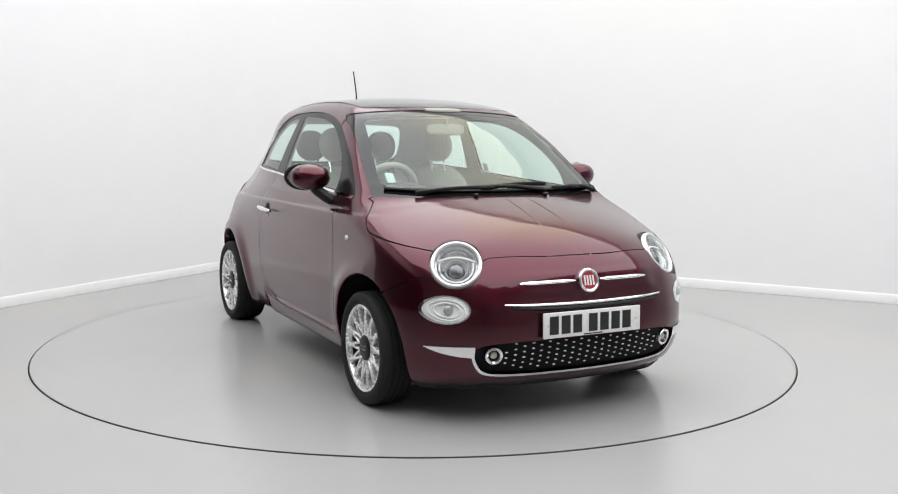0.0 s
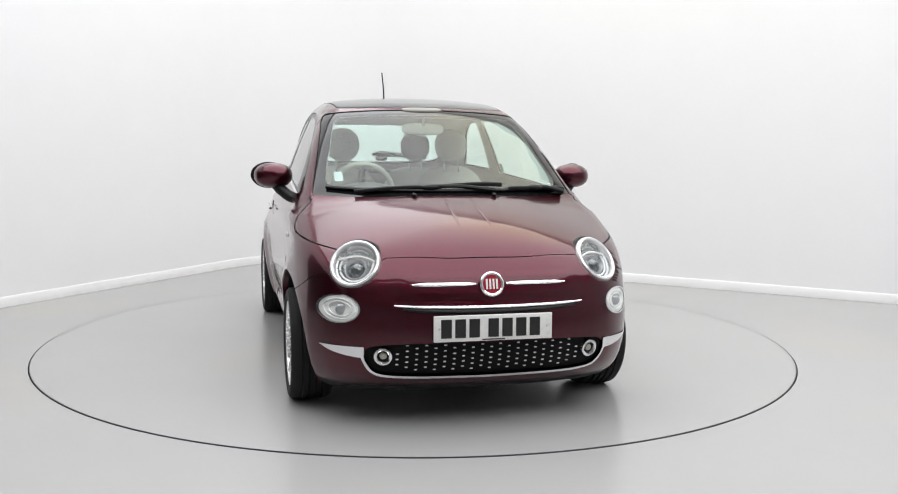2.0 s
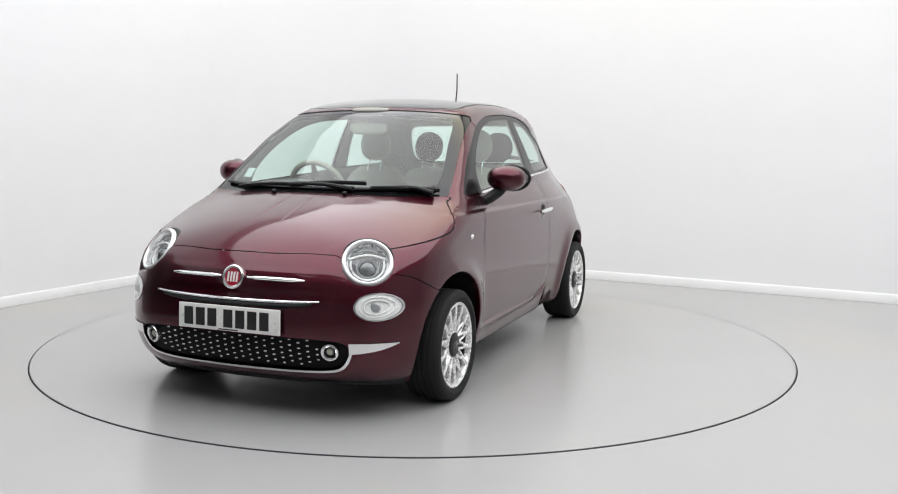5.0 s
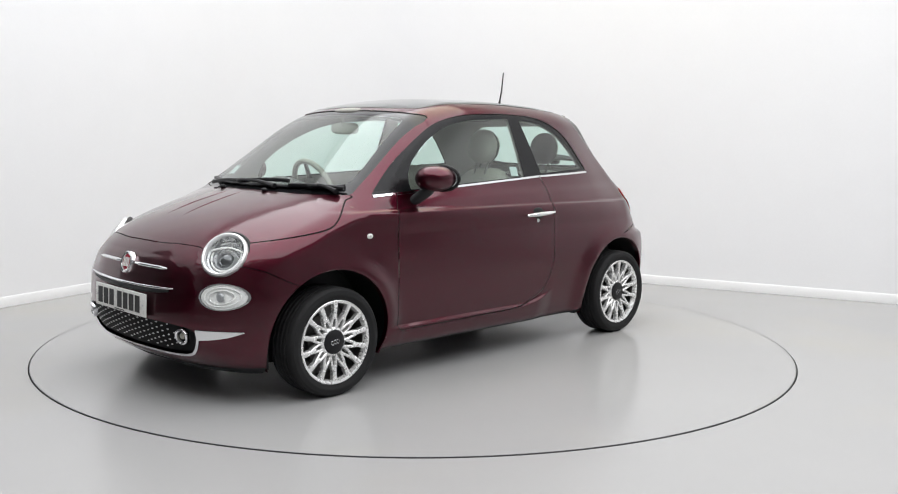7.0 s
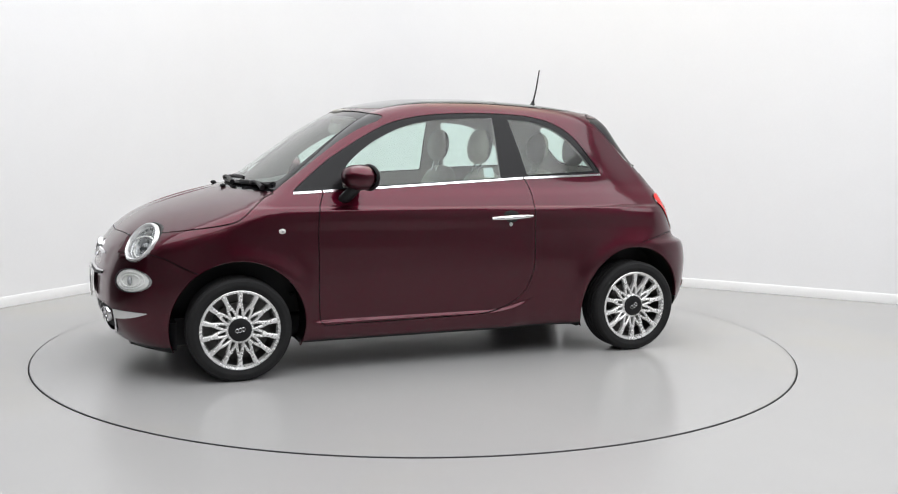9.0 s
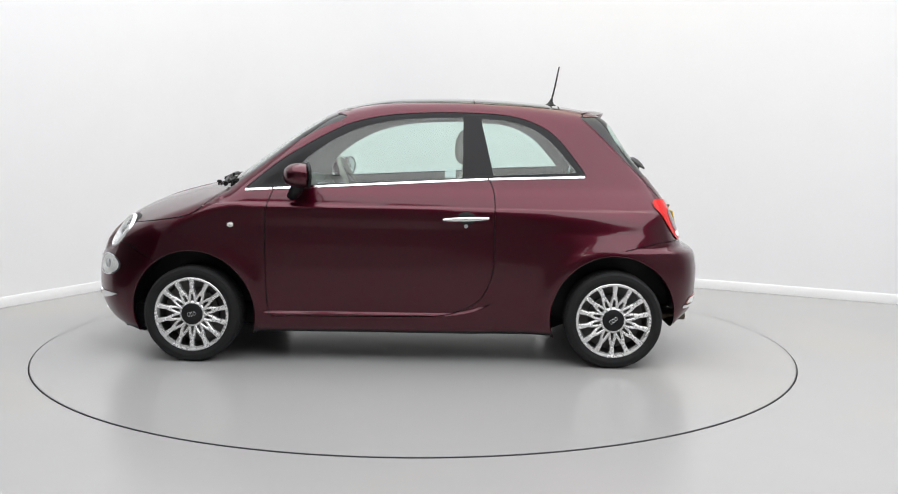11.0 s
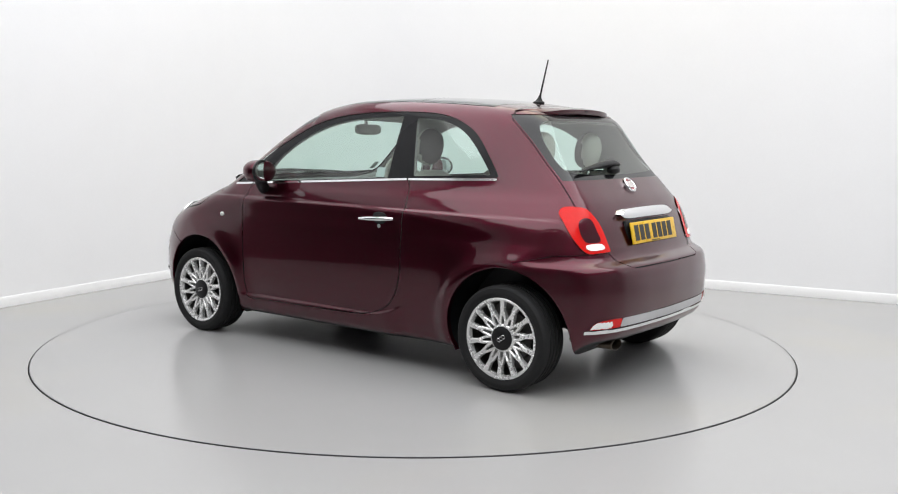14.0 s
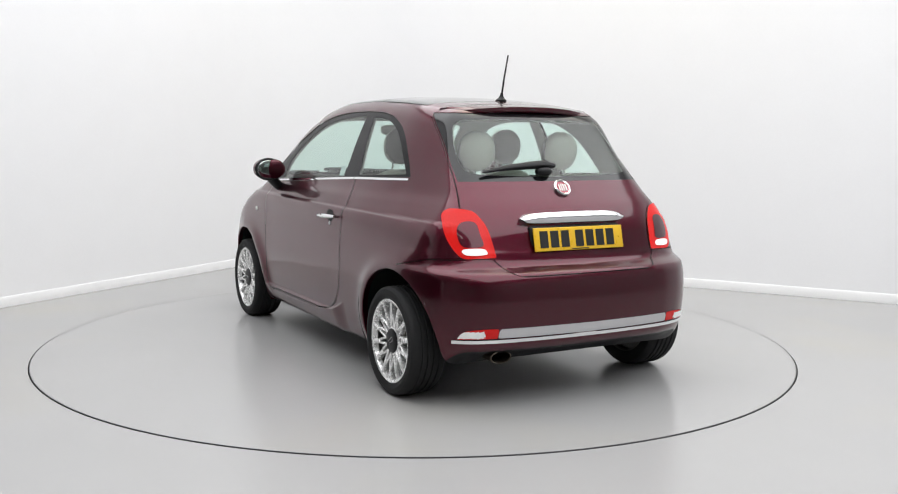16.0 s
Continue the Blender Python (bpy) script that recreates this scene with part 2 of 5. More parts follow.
    tagged(part("floor", bm, FLOOR, None, smooth=False), "smooth light grey resin studio floor, faintly stained", "floor", kind="structure")
    bm = bmesh.new()
    bmesh.ops.create_circle(bm, cap_ends=True, radius=TABLE_R + 0.2, segments=64, matrix=Matrix.Translation((TABLE.x, TABLE.y, -0.085)))
    tagged(part("pit_floor", bm, GAP, None, smooth=False), "dark pit under the turntable", "pit", kind="structure")
    # ceiling
    bm = bmesh.new()
    for z in (ROOM_H, ROOM_H + 0.15):
        bm.faces.new([bm.verts.new(q + Vector((0, 0, z))) for q in (p0, p1, p2, p3)])
    tagged(part("ceiling", bm, CEIL, None, smooth=False), "plain white studio ceiling", "ceiling", kind="structure")


def ceiling_lights():
    """A grid of large square light panels under the ceiling, each a thin frame round a glowing diffuser."""
    first = None
    for i in range(5):
        for j in range(4):
            c = CORNER + ALONG_A * (1.25 + 1.9 * i) + ALONG_B * (1.25 + 1.9 * j)
            m = pose(c.x, c.y, ROOM_H - 0.07, 0, 0, math.degrees(math.atan2(ALONG_B.y, ALONG_B.x)))
            if first is None:
                first = tagged(new("ceiling_light"), "large square ceiling light with a glowing white diffuser", "ceiling light", "studio ceiling lights")
                for k in range(4):
                    bm = bmesh.new()
                    box(bm, -0.948, 0.948, 0.938, 0.948, 0.0, 0.07, 0.002)
                    bm.transform(pose(0, 0, 0, 0, 0, 90 * k))
                    part("frame_bar", bm, SKIRT, first)
                bm = bmesh.new()
                bm.faces.new([bm.verts.new((x, y, -0.003)) for x, y in ((-0.949, -0.949), (-0.949, 0.949), (0.949, 0.949), (0.949, -0.949))])
                part("diffuser", bm, TUBE, first, "glowing white diffuser")
                first.matrix_basis = m
                first["label"] = "large square ceiling light with a glowing white diffuser"
            else:
                copy_thing(first, m)


def battens():
    """Long tube lights on the ceiling beyond the panels, over where the camera stands."""
    first = None
    for k in range(3):
        c = CORNER + ALONG_A * (3.0 + 2.0 * k) + ALONG_B * 8.7
        m = pose(c.x, c.y, ROOM_H - 0.08, 0, 0, math.degrees(math.atan2(ALONG_A.y, ALONG_A.x)))
        if first is None:
            first = tagged(new("batten_light"), "long white ceiling batten with a glowing tube", "ceiling light", "ceiling battens")
            bm = bmesh.new()
            box(bm, -0.75, 0.75, -0.04, 0.04, 0.02, 0.08, 0.006)
            part("housing", bm, SKIRT, first, "white steel housing")
            bm = bmesh.new()
            bmesh.ops.create_cone(bm, cap_ends=True, segments=16, radius1=0.016, radius2=0.016, depth=1.44, matrix=pose(0, 0, 0, 0, 90, 0))
            part("tube", bm, BATTEN, first, "glowing fluorescent tube")
            first.matrix_basis = m
        else:
            copy_thing(first, m)


def turntable():
    top = tagged(new("turntable"), "round grey turntable set flush in the floor", "turntable")
    bm = bmesh.new()
    bmesh.ops.create_cone(bm, cap_ends=True, segments=256, radius1=TABLE_R, radius2=TABLE_R, depth=0.06, matrix=Matrix.Translation((0, 0, DECK_Z - 0.03)))
    part("deck", bm, DECK, top, smooth=False)
    bm = bmesh.new()
    rings = [[bm.verts.new((r * math.cos(q), r * math.sin(q), z)) for q in (2 * math.pi * k / 256 for k in range(256))] for r, z in ((TABLE_R - 0.003, DECK_Z + 0.0006), (TABLE_R + 0.001, DECK_Z + 0.0006), (TABLE_R + 0.001, -0.05))]
    for u, v in zip(rings, rings[1:]):
        for k in range(256):
            bm.faces.new((u[k], u[(k + 1) % 256], v[(k + 1) % 256], v[k]))
    bmesh.ops.recalc_face_normals(bm, faces=bm.faces)
    part("edge_ring", bm, EDGE, top, "thin dark steel edge")
    return top


studio()
ceiling_lights()
battens()
TURNTABLE = turntable()


# ---- the car's body: one closed shape, x forward from the middle of the wheelbase ----
AXLE, HUB_Z, HUB_Y = 1.15, 0.276, 0.797
NOSE = curve_at([0.16, 0.20, 0.26, 0.32, 0.40, 0.50, 0.60, 0.68, 0.76, 0.84, 0.95], [1.69, 1.75, 1.795, 1.818, 1.828, 1.822, 1.792, 1.76, 1.70, 1.60, 1.40])
TAIL = curve_at([0.20, 0.26, 0.32, 0.40, 0.50, 0.58, 0.625, 0.66, 0.72, 0.82, 0.92, 1.0, 1.12, 1.25, 1.38, 1.46], [1.60, 1.64, 1.665, 1.682, 1.688, 1.68, 1.662, 1.60, 1.572, 1.532, 1.478, 1.414, 1.314, 1.224, 1.142, 1.06])
NOSE_SWEEP = curve_at([-0.25, 0, 0.25, 0.46, 0.56, 0.64, 0.72, 0.78, 0.82], [0.012, 0, 0.012, 0.052, 0.095, 0.155, 0.26, 0.40, 0.62])
TAIL_SWEEP = curve_at([-0.25, 0, 0.25, 0.46, 0.56, 0.64, 0.72, 0.78, 0.82], [0.008, 0, 0.008, 0.028, 0.052, 0.09, 0.17, 0.30, 0.50])
PROFILE = curve_at([-1.5, -1.3, -1.12, -0.9, -0.6, -0.25, 0.05, 0.30, 0.46, 0.62, 0.8, 0.98, 1.10, 1.18, 1.30, 1.45, 1.60, 1.72, 1.80],
                   [1.24, 1.335, 1.39, 1.432, 1.463, 1.475, 1.468, 1.435, 1.385, 1.30, 1.178, 1.05, 0.975, 0.955, 0.925, 0.88, 0.82, 0.75, 0.68])
SECTION = curve_at([0.14, 0.20, 0.27, 0.40, 0.55, 0.65, 0.75, 0.85, 0.92, 0.97, 1.05, 1.18, 1.30, 1.40, 1.48],
                   [0.72, 0.745, 0.768, 0.792, 0.803, 0.802, 0.795, 0.778, 0.750, 0.722, 0.690, 0.640, 0.588, 0.540, 0.50])
LOW_TAPER = curve_at([-1.7, -1.4, -1.15, -0.6, 0, 0.6, 1.15, 1.5, 1.85], [0.93, 0.97, 0.995, 0.985, 0.982, 0.985, 0.998, 0.97, 0.93])
HIGH_TAPER = curve_at([-1.6, -1.3, -1.0, -0.6, -0.2, 0.6, 1.15, 1.5, 1.85], [0.76, 0.83, 0.905, 0.965, 0.99, 1.0, 0.985, 0.93, 0.86])
CROWN = curve_at([-1.4, -0.9, -0.2, 0.4, 0.9, 1.15, 1.4, 1.75], [0.075, 0.06, 0.055, 0.05, 0.03, 0.06, 0.09, 0.13])
SWEEP_BACK = curve_at([-1.4, -0.6, 0.0, 0.4, 0.8, 1.1, 1.5], [0.0, 0.0, 0.04, 0.16, 0.24, 0.22, 0.10])


def smax(a, b, k):
    h = np.maximum(k - np.abs(a - b), 0) / k
    return np.maximum(a, b) + h * h * k * 0.25


def smooth_step(a, b, x):
    s = np.clip((x - a) / (b - a), 0, 1)
    return s * s * (3 - 2 * s)


def half_width(x, z):
    high = smooth_step(0.55, 1.0, z)
    w = SECTION(z) * (LOW_TAPER(x) * (1 - high) + HIGH_TAPER(x) * high)
    for ax in (-AXLE, AXLE):
        r = np.hypot(x - ax, z - HUB_Z)
        w = w + 0.022 * np.exp(-((r - 0.36) / 0.06) ** 2) * smooth_step(0.75, 0.5, z)
    crease = 0.862 + 0.012 * x
    w = w + 0.012 * smooth_step(crease + 0.012, crease - 0.004, z) * smooth_step(crease - 0.13, crease - 0.02, z)
    # ridge along the sill, turning up behind the door
    ridge = 0.276 + 0.9 * np.maximum(-0.22 - x, 0) ** 2
    w = w + 0.019 * smooth_step(ridge + 0.013, ridge - 0.004, z) * smooth_step(0.80, 0.70, x) * smooth_step(-0.52, -0.36, x)
    # the cabin draws in behind the doors
    return w * (1 - 0.14 * smooth_step(0.86, 1.32, z) * smooth_step(-0.80, -1.42, x))


LAMP_AT, LAMP_OUT = np.array((1.5959, 0.5528, 0.6975)), np.array((0.7231, 0.4017, 0.5620))


def outside(p, with_seat=True):
    """Negative within the body, positive outside it; about metres."""
    x, y, z = p[..., 0], np.abs(p[..., 1]), p[..., 2]
    side = (y - half_width(x, z)) * 0.95
    xe = x + SWEEP_BACK(x) * y * y
    top = (z - PROFILE(xe) + CROWN(x) * (y / 0.65) ** 2.2) * np.where((xe > 0.4) & (xe < 1.12), 0.82, 0.95)
    front = x - NOSE(z) + NOSE_SWEEP(y)
    front = front - 0.005 * smooth_step(0.558, 0.594, z) * smooth_step(0.684, 0.654, z) * smooth_step(0.43, 0.35, y)
    rear = -x - TAIL(z) + TAIL_SWEEP(y)
    f = smax(side, top, 0.075)
    f = smax(f, front, 0.07)
    f = smax(f, rear, 0.07)
    # flat seat of the round headlight
    d = np.stack([x, y, z], -1) - LAMP_AT
    along = d @ LAMP_OUT
    away = np.sqrt(np.maximum((d * d).sum(-1) - along ** 2, 0))
    seat = along + 0.004 - 1.8 * np.maximum(away - 0.119, 0) - 5 * np.maximum(1.25 - x, 0)
    if with_seat:
        f = smax(f, seat, 0.02)
    floor_z = 0.160 - 0.025 * smooth_step(1.25, 1.45, x) + 0.10 * smooth_step(-1.40, -1.58, x)
    return smax(f, floor_z - z, 0.05)


def gradient(p):
    g = np.zeros_like(p)
    for i in range(3):
        d = np.zeros(3)
        d[i] = 0.002
        g[:, i] = outside(p + d, False) - outside(p - d, False)
    return g / np.maximum(np.linalg.norm(g, axis=1, keepdims=True), 1e-9)


def half_body():
    """Half of the body (y from 0 up): rays from a bar along the car's middle, met with its surface."""
    a0, a1, zc = -0.95, 1.05, 0.62
    caps = np.linspace(0, 1, 76)
    bar = np.linspace(0, 1, 150)
    turn = np.unique(np.concatenate([np.linspace(0, math.pi, 210), np.linspace(math.radians(59), math.radians(72), 60)]))
    starts, tilts = [], []
    for s in caps[:-1]:
        starts.append(a0), tilts.append(-math.pi / 2 * (1 - s))
    for s in bar:
        starts.append(a0 + (a1 - a0) * s), tilts.append(0.0)
    for s in caps[1:]:
        starts.append(a1), tilts.append(math.pi / 2 * s)
    s, q = np.array(starts)[:, None], np.array(tilts)[:, None]
    ring = turn[None, :]
    o = np.stack(np.broadcast_arrays(s, 0 * ring, zc + 0 * ring + 0 * s), -1).astype(float)
    d = np.stack(np.broadcast_arrays(np.sin(q) + 0 * ring, np.cos(q) * np.sin(ring), -np.cos(q) * np.cos(ring)), -1)
    lo, hi = np.zeros(o.shape[:2]), np.full(o.shape[:2], 1.6)
    for _ in range(34):
        mid = (lo + hi) / 2
        out = outside(o + d * mid[..., None]) > 0
        hi, lo = np.where(out, mid, hi), np.where(out, lo, mid)
    v = o + d * lo[..., None]
    v[:, 0, 1] = v[:, -1, 1] = 0
    nu, nv = v.shape[:2]
    v[0], v[-1] = v[0, 0], v[-1, 0]
    i, j = np.meshgrid(np.arange(nu - 1), np.arange(nv - 1), indexing="ij")
    a, b, c, e = i * nv + j, (i + 1) * nv + j, (i + 1) * nv + j + 1, i * nv + j + 1
    tris = np.concatenate([np.stack([a, b, c], -1).reshape(-1, 3), np.stack([a, c, e], -1).reshape(-1, 3)])
    v = v.reshape(-1, 3)
    n = np.cross(v[tris[:, 1]] - v[tris[:, 0]], v[tris[:, 2]] - v[tris[:, 0]])
    return v, tris[np.linalg.norm(n, axis=1) > 1e-10]


class Shell:
    """A triangle shell that can be cut along where a field is nought."""

    def __init__(self, v, tris):
        self.v, self.t = v, tris
        self.tag = np.zeros(len(tris), int)

    def cut(self, field, bit):
        """Splits triangles along field = 0 and sets the bit in the tags of those where it is negative."""
        g = field(self.v)
        g = np.where(np.abs(g) < 1e-6, 1e-6, g)
        neg = g < 0
        count = neg[self.t].sum(1)
        whole = (count == 0) | (count == 3)
        out_t, out_tag = [self.t[whole]], [self.tag[whole] | np.where(count[whole] == 3, bit, 0)]
        made, verts = {}, []
        base = len(self.v)

        def on(i, j):
            key = (i, j) if i < j else (j, i)
            if key not in made:
                a, b = key
                s = g[a] / (g[a] - g[b])
                made[key] = base + len(verts)
                verts.append(self.v[a] * (1 - s) + self.v[b] * s)
            return made[key]
        ts, tags = [], []
        for k in np.nonzero(~whole)[0]:
            t = self.t[k]
            lone = neg[t] if count[k] == 1 else ~neg[t]
            r = int(np.argmax(lone))
            a, b, c = int(t[r]), int(t[(r + 1) % 3]), int(t[(r + 2) % 3])
            ab, ac = on(a, b), on(a, c)
            inside = self.tag[k] | bit
            first, rest = (inside, self.tag[k]) if count[k] == 1 else (self.tag[k], inside)
            ts += [(a, ab, ac), (ab, b, c), (ab, c, ac)]
            tags += [first, rest, rest]
        if ts:
            out_t.append(np.array(ts)), out_tag.append(np.array(tags))
            self.v = np.concatenate([self.v, np.array(verts)])
        self.t, self.tag = np.concatenate(out_t), np.concatenate(out_tag)


def smooth_loop(points, steps=6):
    """A closed loop rounded through its points; a point given as (a, b, 0) stays a corner."""
    n, out = len(points), []
    for i in range(n):
        p0, p1, p2, p3 = (np.array(points[(i + k) % n][:2], float) for k in (-1, 0, 1, 2))
        m1 = (p2 - p0) / 2 if len(points[i]) == 2 else (p2 - p1)
        m2 = (p3 - p1) / 2 if len(points[(i + 1) % n]) == 2 else (p2 - p1)
        h = np.linalg.norm(p2 - p1)
        for m in (m1, m2):
            size = np.linalg.norm(m)
            if size > h * 1.2:
                m *= h * 1.2 / size
        for s in np.linspace(0, 1, steps, endpoint=False):
            out.append(p1 * (1 + 2 * s) * (1 - s) ** 2 + m1 * s * (1 - s) ** 2 + p2 * s * s * (3 - 2 * s) + m2 * s * s * (s - 1))
    return np.array(out)


def loop_field(loop, pick):
    """Signed distance to a loop in the plane that pick(v) gives; negative within."""
    a, b = loop, np.roll(loop, -1, axis=0)

    def field(v):
        q = pick(v)
        best, inside = np.full(len(q), 9.0), np.zeros(len(q), bool)
        for (ax, ay), (bx, by) in zip(a, b):
            ex, ey = bx - ax, by - ay
            s = np.clip(((q[:, 0] - ax) * ex + (q[:, 1] - ay) * ey) / (ex * ex + ey * ey + 1e-12), 0, 1)
            best = np.minimum(best, np.hypot(q[:, 0] - ax - s * ex, q[:, 1] - ay - s * ey))
            cross = ((ay > q[:, 1]) != (by > q[:, 1])) & (q[:, 0] < ax + ex * (q[:, 1] - ay) / (ey if abs(ey) > 1e-12 else 1e-12))
            inside ^= cross
        return np.where(inside, -best, best)
    return field


def xz(v): return v[:, [0, 2]]
def yz(v): return v[:, [1, 2]]
def xy(v): return v[:, [0, 1]]


# ---- more materials of the car ----
BEIGE = plain("ivory_leather", (0.42, 0.41, 0.35), 0.55, grain=0.05, scale=120, bump=0.1)
TAUPE = plain("grey_brown_cloth", (0.085, 0.078, 0.072), 0.8, grain=0.06, scale=60, bump=0.04)
DASH = plain("dark_grey_dashboard", (0.075, 0.075, 0.07), 0.55, grain=0.1, scale=160, bump=0.1)
LINING = plain("light_grey_lining", (0.34, 0.33, 0.30), 0.8, grain=0.05, scale=150)
GRILLE_BLACK = plain("black_grille", (0.004, 0.004, 0.0045), 0.6, specular_ior_level=0.12)
STUD = plain("bright_stud", (0.85, 0.85, 0.86), 0.25, 0.3)
RED_LENS = plain("red_lamp_lens", (0.70, 0.012, 0.010), 0.16, grain=0.05, scale=90, specular_ior_level=0.25)
CLEAR_LENS = pane("clear_lamp_lens", (0.93, 0.94, 0.94))
REFLECTOR = plain("lamp_reflector", (0.50, 0.505, 0.51), 0.28, 0.8, grain=0.05, scale=60)
BRIGHT_BOWL = plain("bright_lamp_bowl", (0.95, 0.95, 0.93), 0.35, 0.0, grain=0.10, scale=50)
LAMP_RING = plain("bright_lamp_ring", (0.88, 0.88, 0.88), 0.2, 0.55)
PROJECTOR = plain("projector_glass", (0.10, 0.105, 0.11), 0.06, 0.5, coat=1.0)
LAMP_GREY = plain("lamp_inner_grey", (0.42, 0.43, 0.44), 0.3, 0.4)
WHITE_PLATE = plain("white_plate", (0.78, 0.78, 0.75), 0.3, grain=0.03, scale=60)
YELLOW_PLATE = plain("yellow_plate", (0.78, 0.47, 0.02), 0.3, grain=0.03, scale=60)
INK = plain("black_plate_print", (0.012, 0.012, 0.012), 0.4)
BADGE_RED = plain("red_badge_enamel", (0.33, 0.012, 0.03), 0.18, coat=1.0)
SATIN = plain("satin_silver_trim", (0.60, 0.60, 0.61), 0.42, 0.6, grain=0.03, scale=80)
STEEL = plain("brake_steel", (0.14, 0.135, 0.13), 0.4, 0.9, grain=0.15, scale=60)
RUSTY = plain("stained_steel_exhaust", (0.13, 0.105, 0.08), 0.4, 0.9, grain=0.25, scale=50)
STICKER = plain("pale_sticker", (0.46, 0.53, 0.52), 0.5)
MIRROR_GLASS = plain("mirror_glass", (0.55, 0.58, 0.58), 0.02, 1.0)

CAR = tagged(new("hatchback_car"), "glossy burgundy three-door hatchback standing on the turntable", "car")


def link_mesh(name, p, n, t, material, parent, label=""):
    me = bpy.data.meshes.new(name)
    me.from_pydata(p.tolist(), [], t.tolist())
    me.materials.append(material)
    for f in me.polygons:
        f.use_smooth = True
    me.normals_split_custom_set_from_vertices(n.tolist())
    ob = new(name, me)
    ob.parent = parent
    if parent is CAR:
        ob.location = OFF
    if label:
        ob["label"] = label
    return ob


def shell_part(name, tris, material, parent, label="", side="both", inset=0.0, inward=False):
    """Links triangles of the body's half as one mesh: with its mirror image, or as its left or right alone."""
    used, idx = np.unique(tris, return_inverse=True)
    p, t = SHELL.v[used], idx.reshape(-1, 3)
    n = gradient(p)
    face = np.cross(p[t[:, 1]] - p[t[:, 0]], p[t[:, 2]] - p[t[:, 0]])
    t = np.where(((face * n[t[:, 0]]).sum(1) < 0)[:, None], t[:, ::-1], t)
    p = p - n * (inset(p)[:, None] if callable(inset) else inset)
    if inward:
        t, n = t[:, ::-1], -n
    flip = np.array((1, -1, 1))
    if side == "right":
        p, n, t = p * flip, n * flip, t[:, ::-1]
    elif side == "both":
        k = len(p)
        p, n, t = np.concatenate([p, p * flip]), np.concatenate([n, n * flip]), np.concatenate([t, t[:, ::-1] + k])
    return link_mesh(name, p, n, t, material, parent, label)


# ---- cutting the shell ----
SHELL = Shell(*half_body())
BITS = {}


def cut(name, field):
    BITS[name] = 1 << len(BITS)
    SHELL.cut(field, BITS[name])


def seam(name, field, half=0.0026):
    """A panel and the narrow gap round it."""
    cut(name, lambda v: field(v) + half)
    cut(name + "_gap", lambda v: field(v) - half)


def band(name, field, half, *limits):
    """A narrow band along field = 0, within the limits."""
    cut(name + "_a", lambda v: field(v) - half)
    cut(name + "_b", lambda v: field(v) + half)
    cut(name + "_c", both_of(*limits))


def in_band(name):
    return has(name + "_a") & ~has(name + "_b") & has(name + "_c")


def has(name):
    return (SHELL.tag & BITS[name]) > 0


def both_of(*fields):
    return lambda v: np.max([f(v) for f in fields], axis=0)


def wrap(v):
    """Along the car and round it, to draw the bonnet's edge."""
    return np.stack([v[:, 0], 0.45 * np.arctan2(v[:, 1], v[:, 2] - 0.5)], -1)


def corner(v):
    """Round the tail's corner, and up."""
    return np.stack([(v[:, 0] + v[:, 1]) * 0.7071, v[:, 2]], -1)


def ellipse(cy, cz, ry, rz, lean=0.0):
    def field(v):
        a, b = v[:, 1] - cy, v[:, 2] - cz
        a, b = a + lean * b, b
        return (np.hypot(a / ry, b / rz) - 1) * min(ry, rz)
    return field


ARCH_R = 0.344
ahead = lambda v: 0.6 - v[:, 0]
behind = lambda v: v[:, 0] + 0.9
window_loop = smooth_loop([(0.872, 0.952, 0), (0.764, 1.044), (0.66, 1.124), (0.568, 1.181), (0.444, 1.252), (0.301, 1.318), (0.10, 1.363), (-0.16, 1.381), (-0.426, 1.379),
                           (-0.605, 1.361), (-0.749, 1.312), (-0.85, 1.24), (-0.95, 1.117), (-1.003, 1.044, 0), (-0.46, 1.018), (0.276, 0.979, 0)])
door_glass_loop = smooth_loop([(0.60, 0.975, 0), (0.585, 1.06), (0.517, 1.139), (0.388, 1.228), (0.236, 1.297), (0.062, 1.336), (-0.111, 1.350), (-0.322, 1.357, 0), (-0.322, 1.022, 0)])
quarter_loop = smooth_loop([(-0.418, 1.350, 0), (-0.58, 1.336), (-0.715, 1.290), (-0.825, 1.208), (-0.955, 1.058, 0), (-0.492, 1.037, 0)])
door_loop = smooth_loop([(0.706, 0.953, 0), (0.735, 0.87), (0.744, 0.77), (0.744, 0.60), (0.738, 0.33), (0.715, 0.264), (0.60, 0.262), (0.167, 0.265), (-0.20, 0.274), (-0.333, 0.307), (-0.435, 0.380), (-0.492, 0.52),
                         (-0.497, 0.70), (-0.500, 0.88), (-0.489, 0.966), (-0.466, 1.018, 0), (0.1, 0.99)])
bonnet_loop = smooth_loop([(1.713, -0.4, 0), (1.713, 0.0), (1.703, 0.32), (1.652, 0.492), (1.575, 0.52), (1.494, 0.535), (1.361, 0.544), (1.199, 0.540), (1.12, 0.523), (0.997, 0.453), (0.957, 0.441), (1.04, 0.375),
                           (1.11, 0.26), (1.148, 0.0), (1.148, -0.4, 0)])
screen_loop = smooth_loop([(-0.3, 1.391), (0.0, 1.393), (0.3, 1.386), (0.50, 1.370), (0.548, 1.355), (0.575, 1.30), (0.64, 1.08), (0.672, 0.958, 0), (0.3, 0.95), (0.0, 0.945), (-0.3, 0.95)])
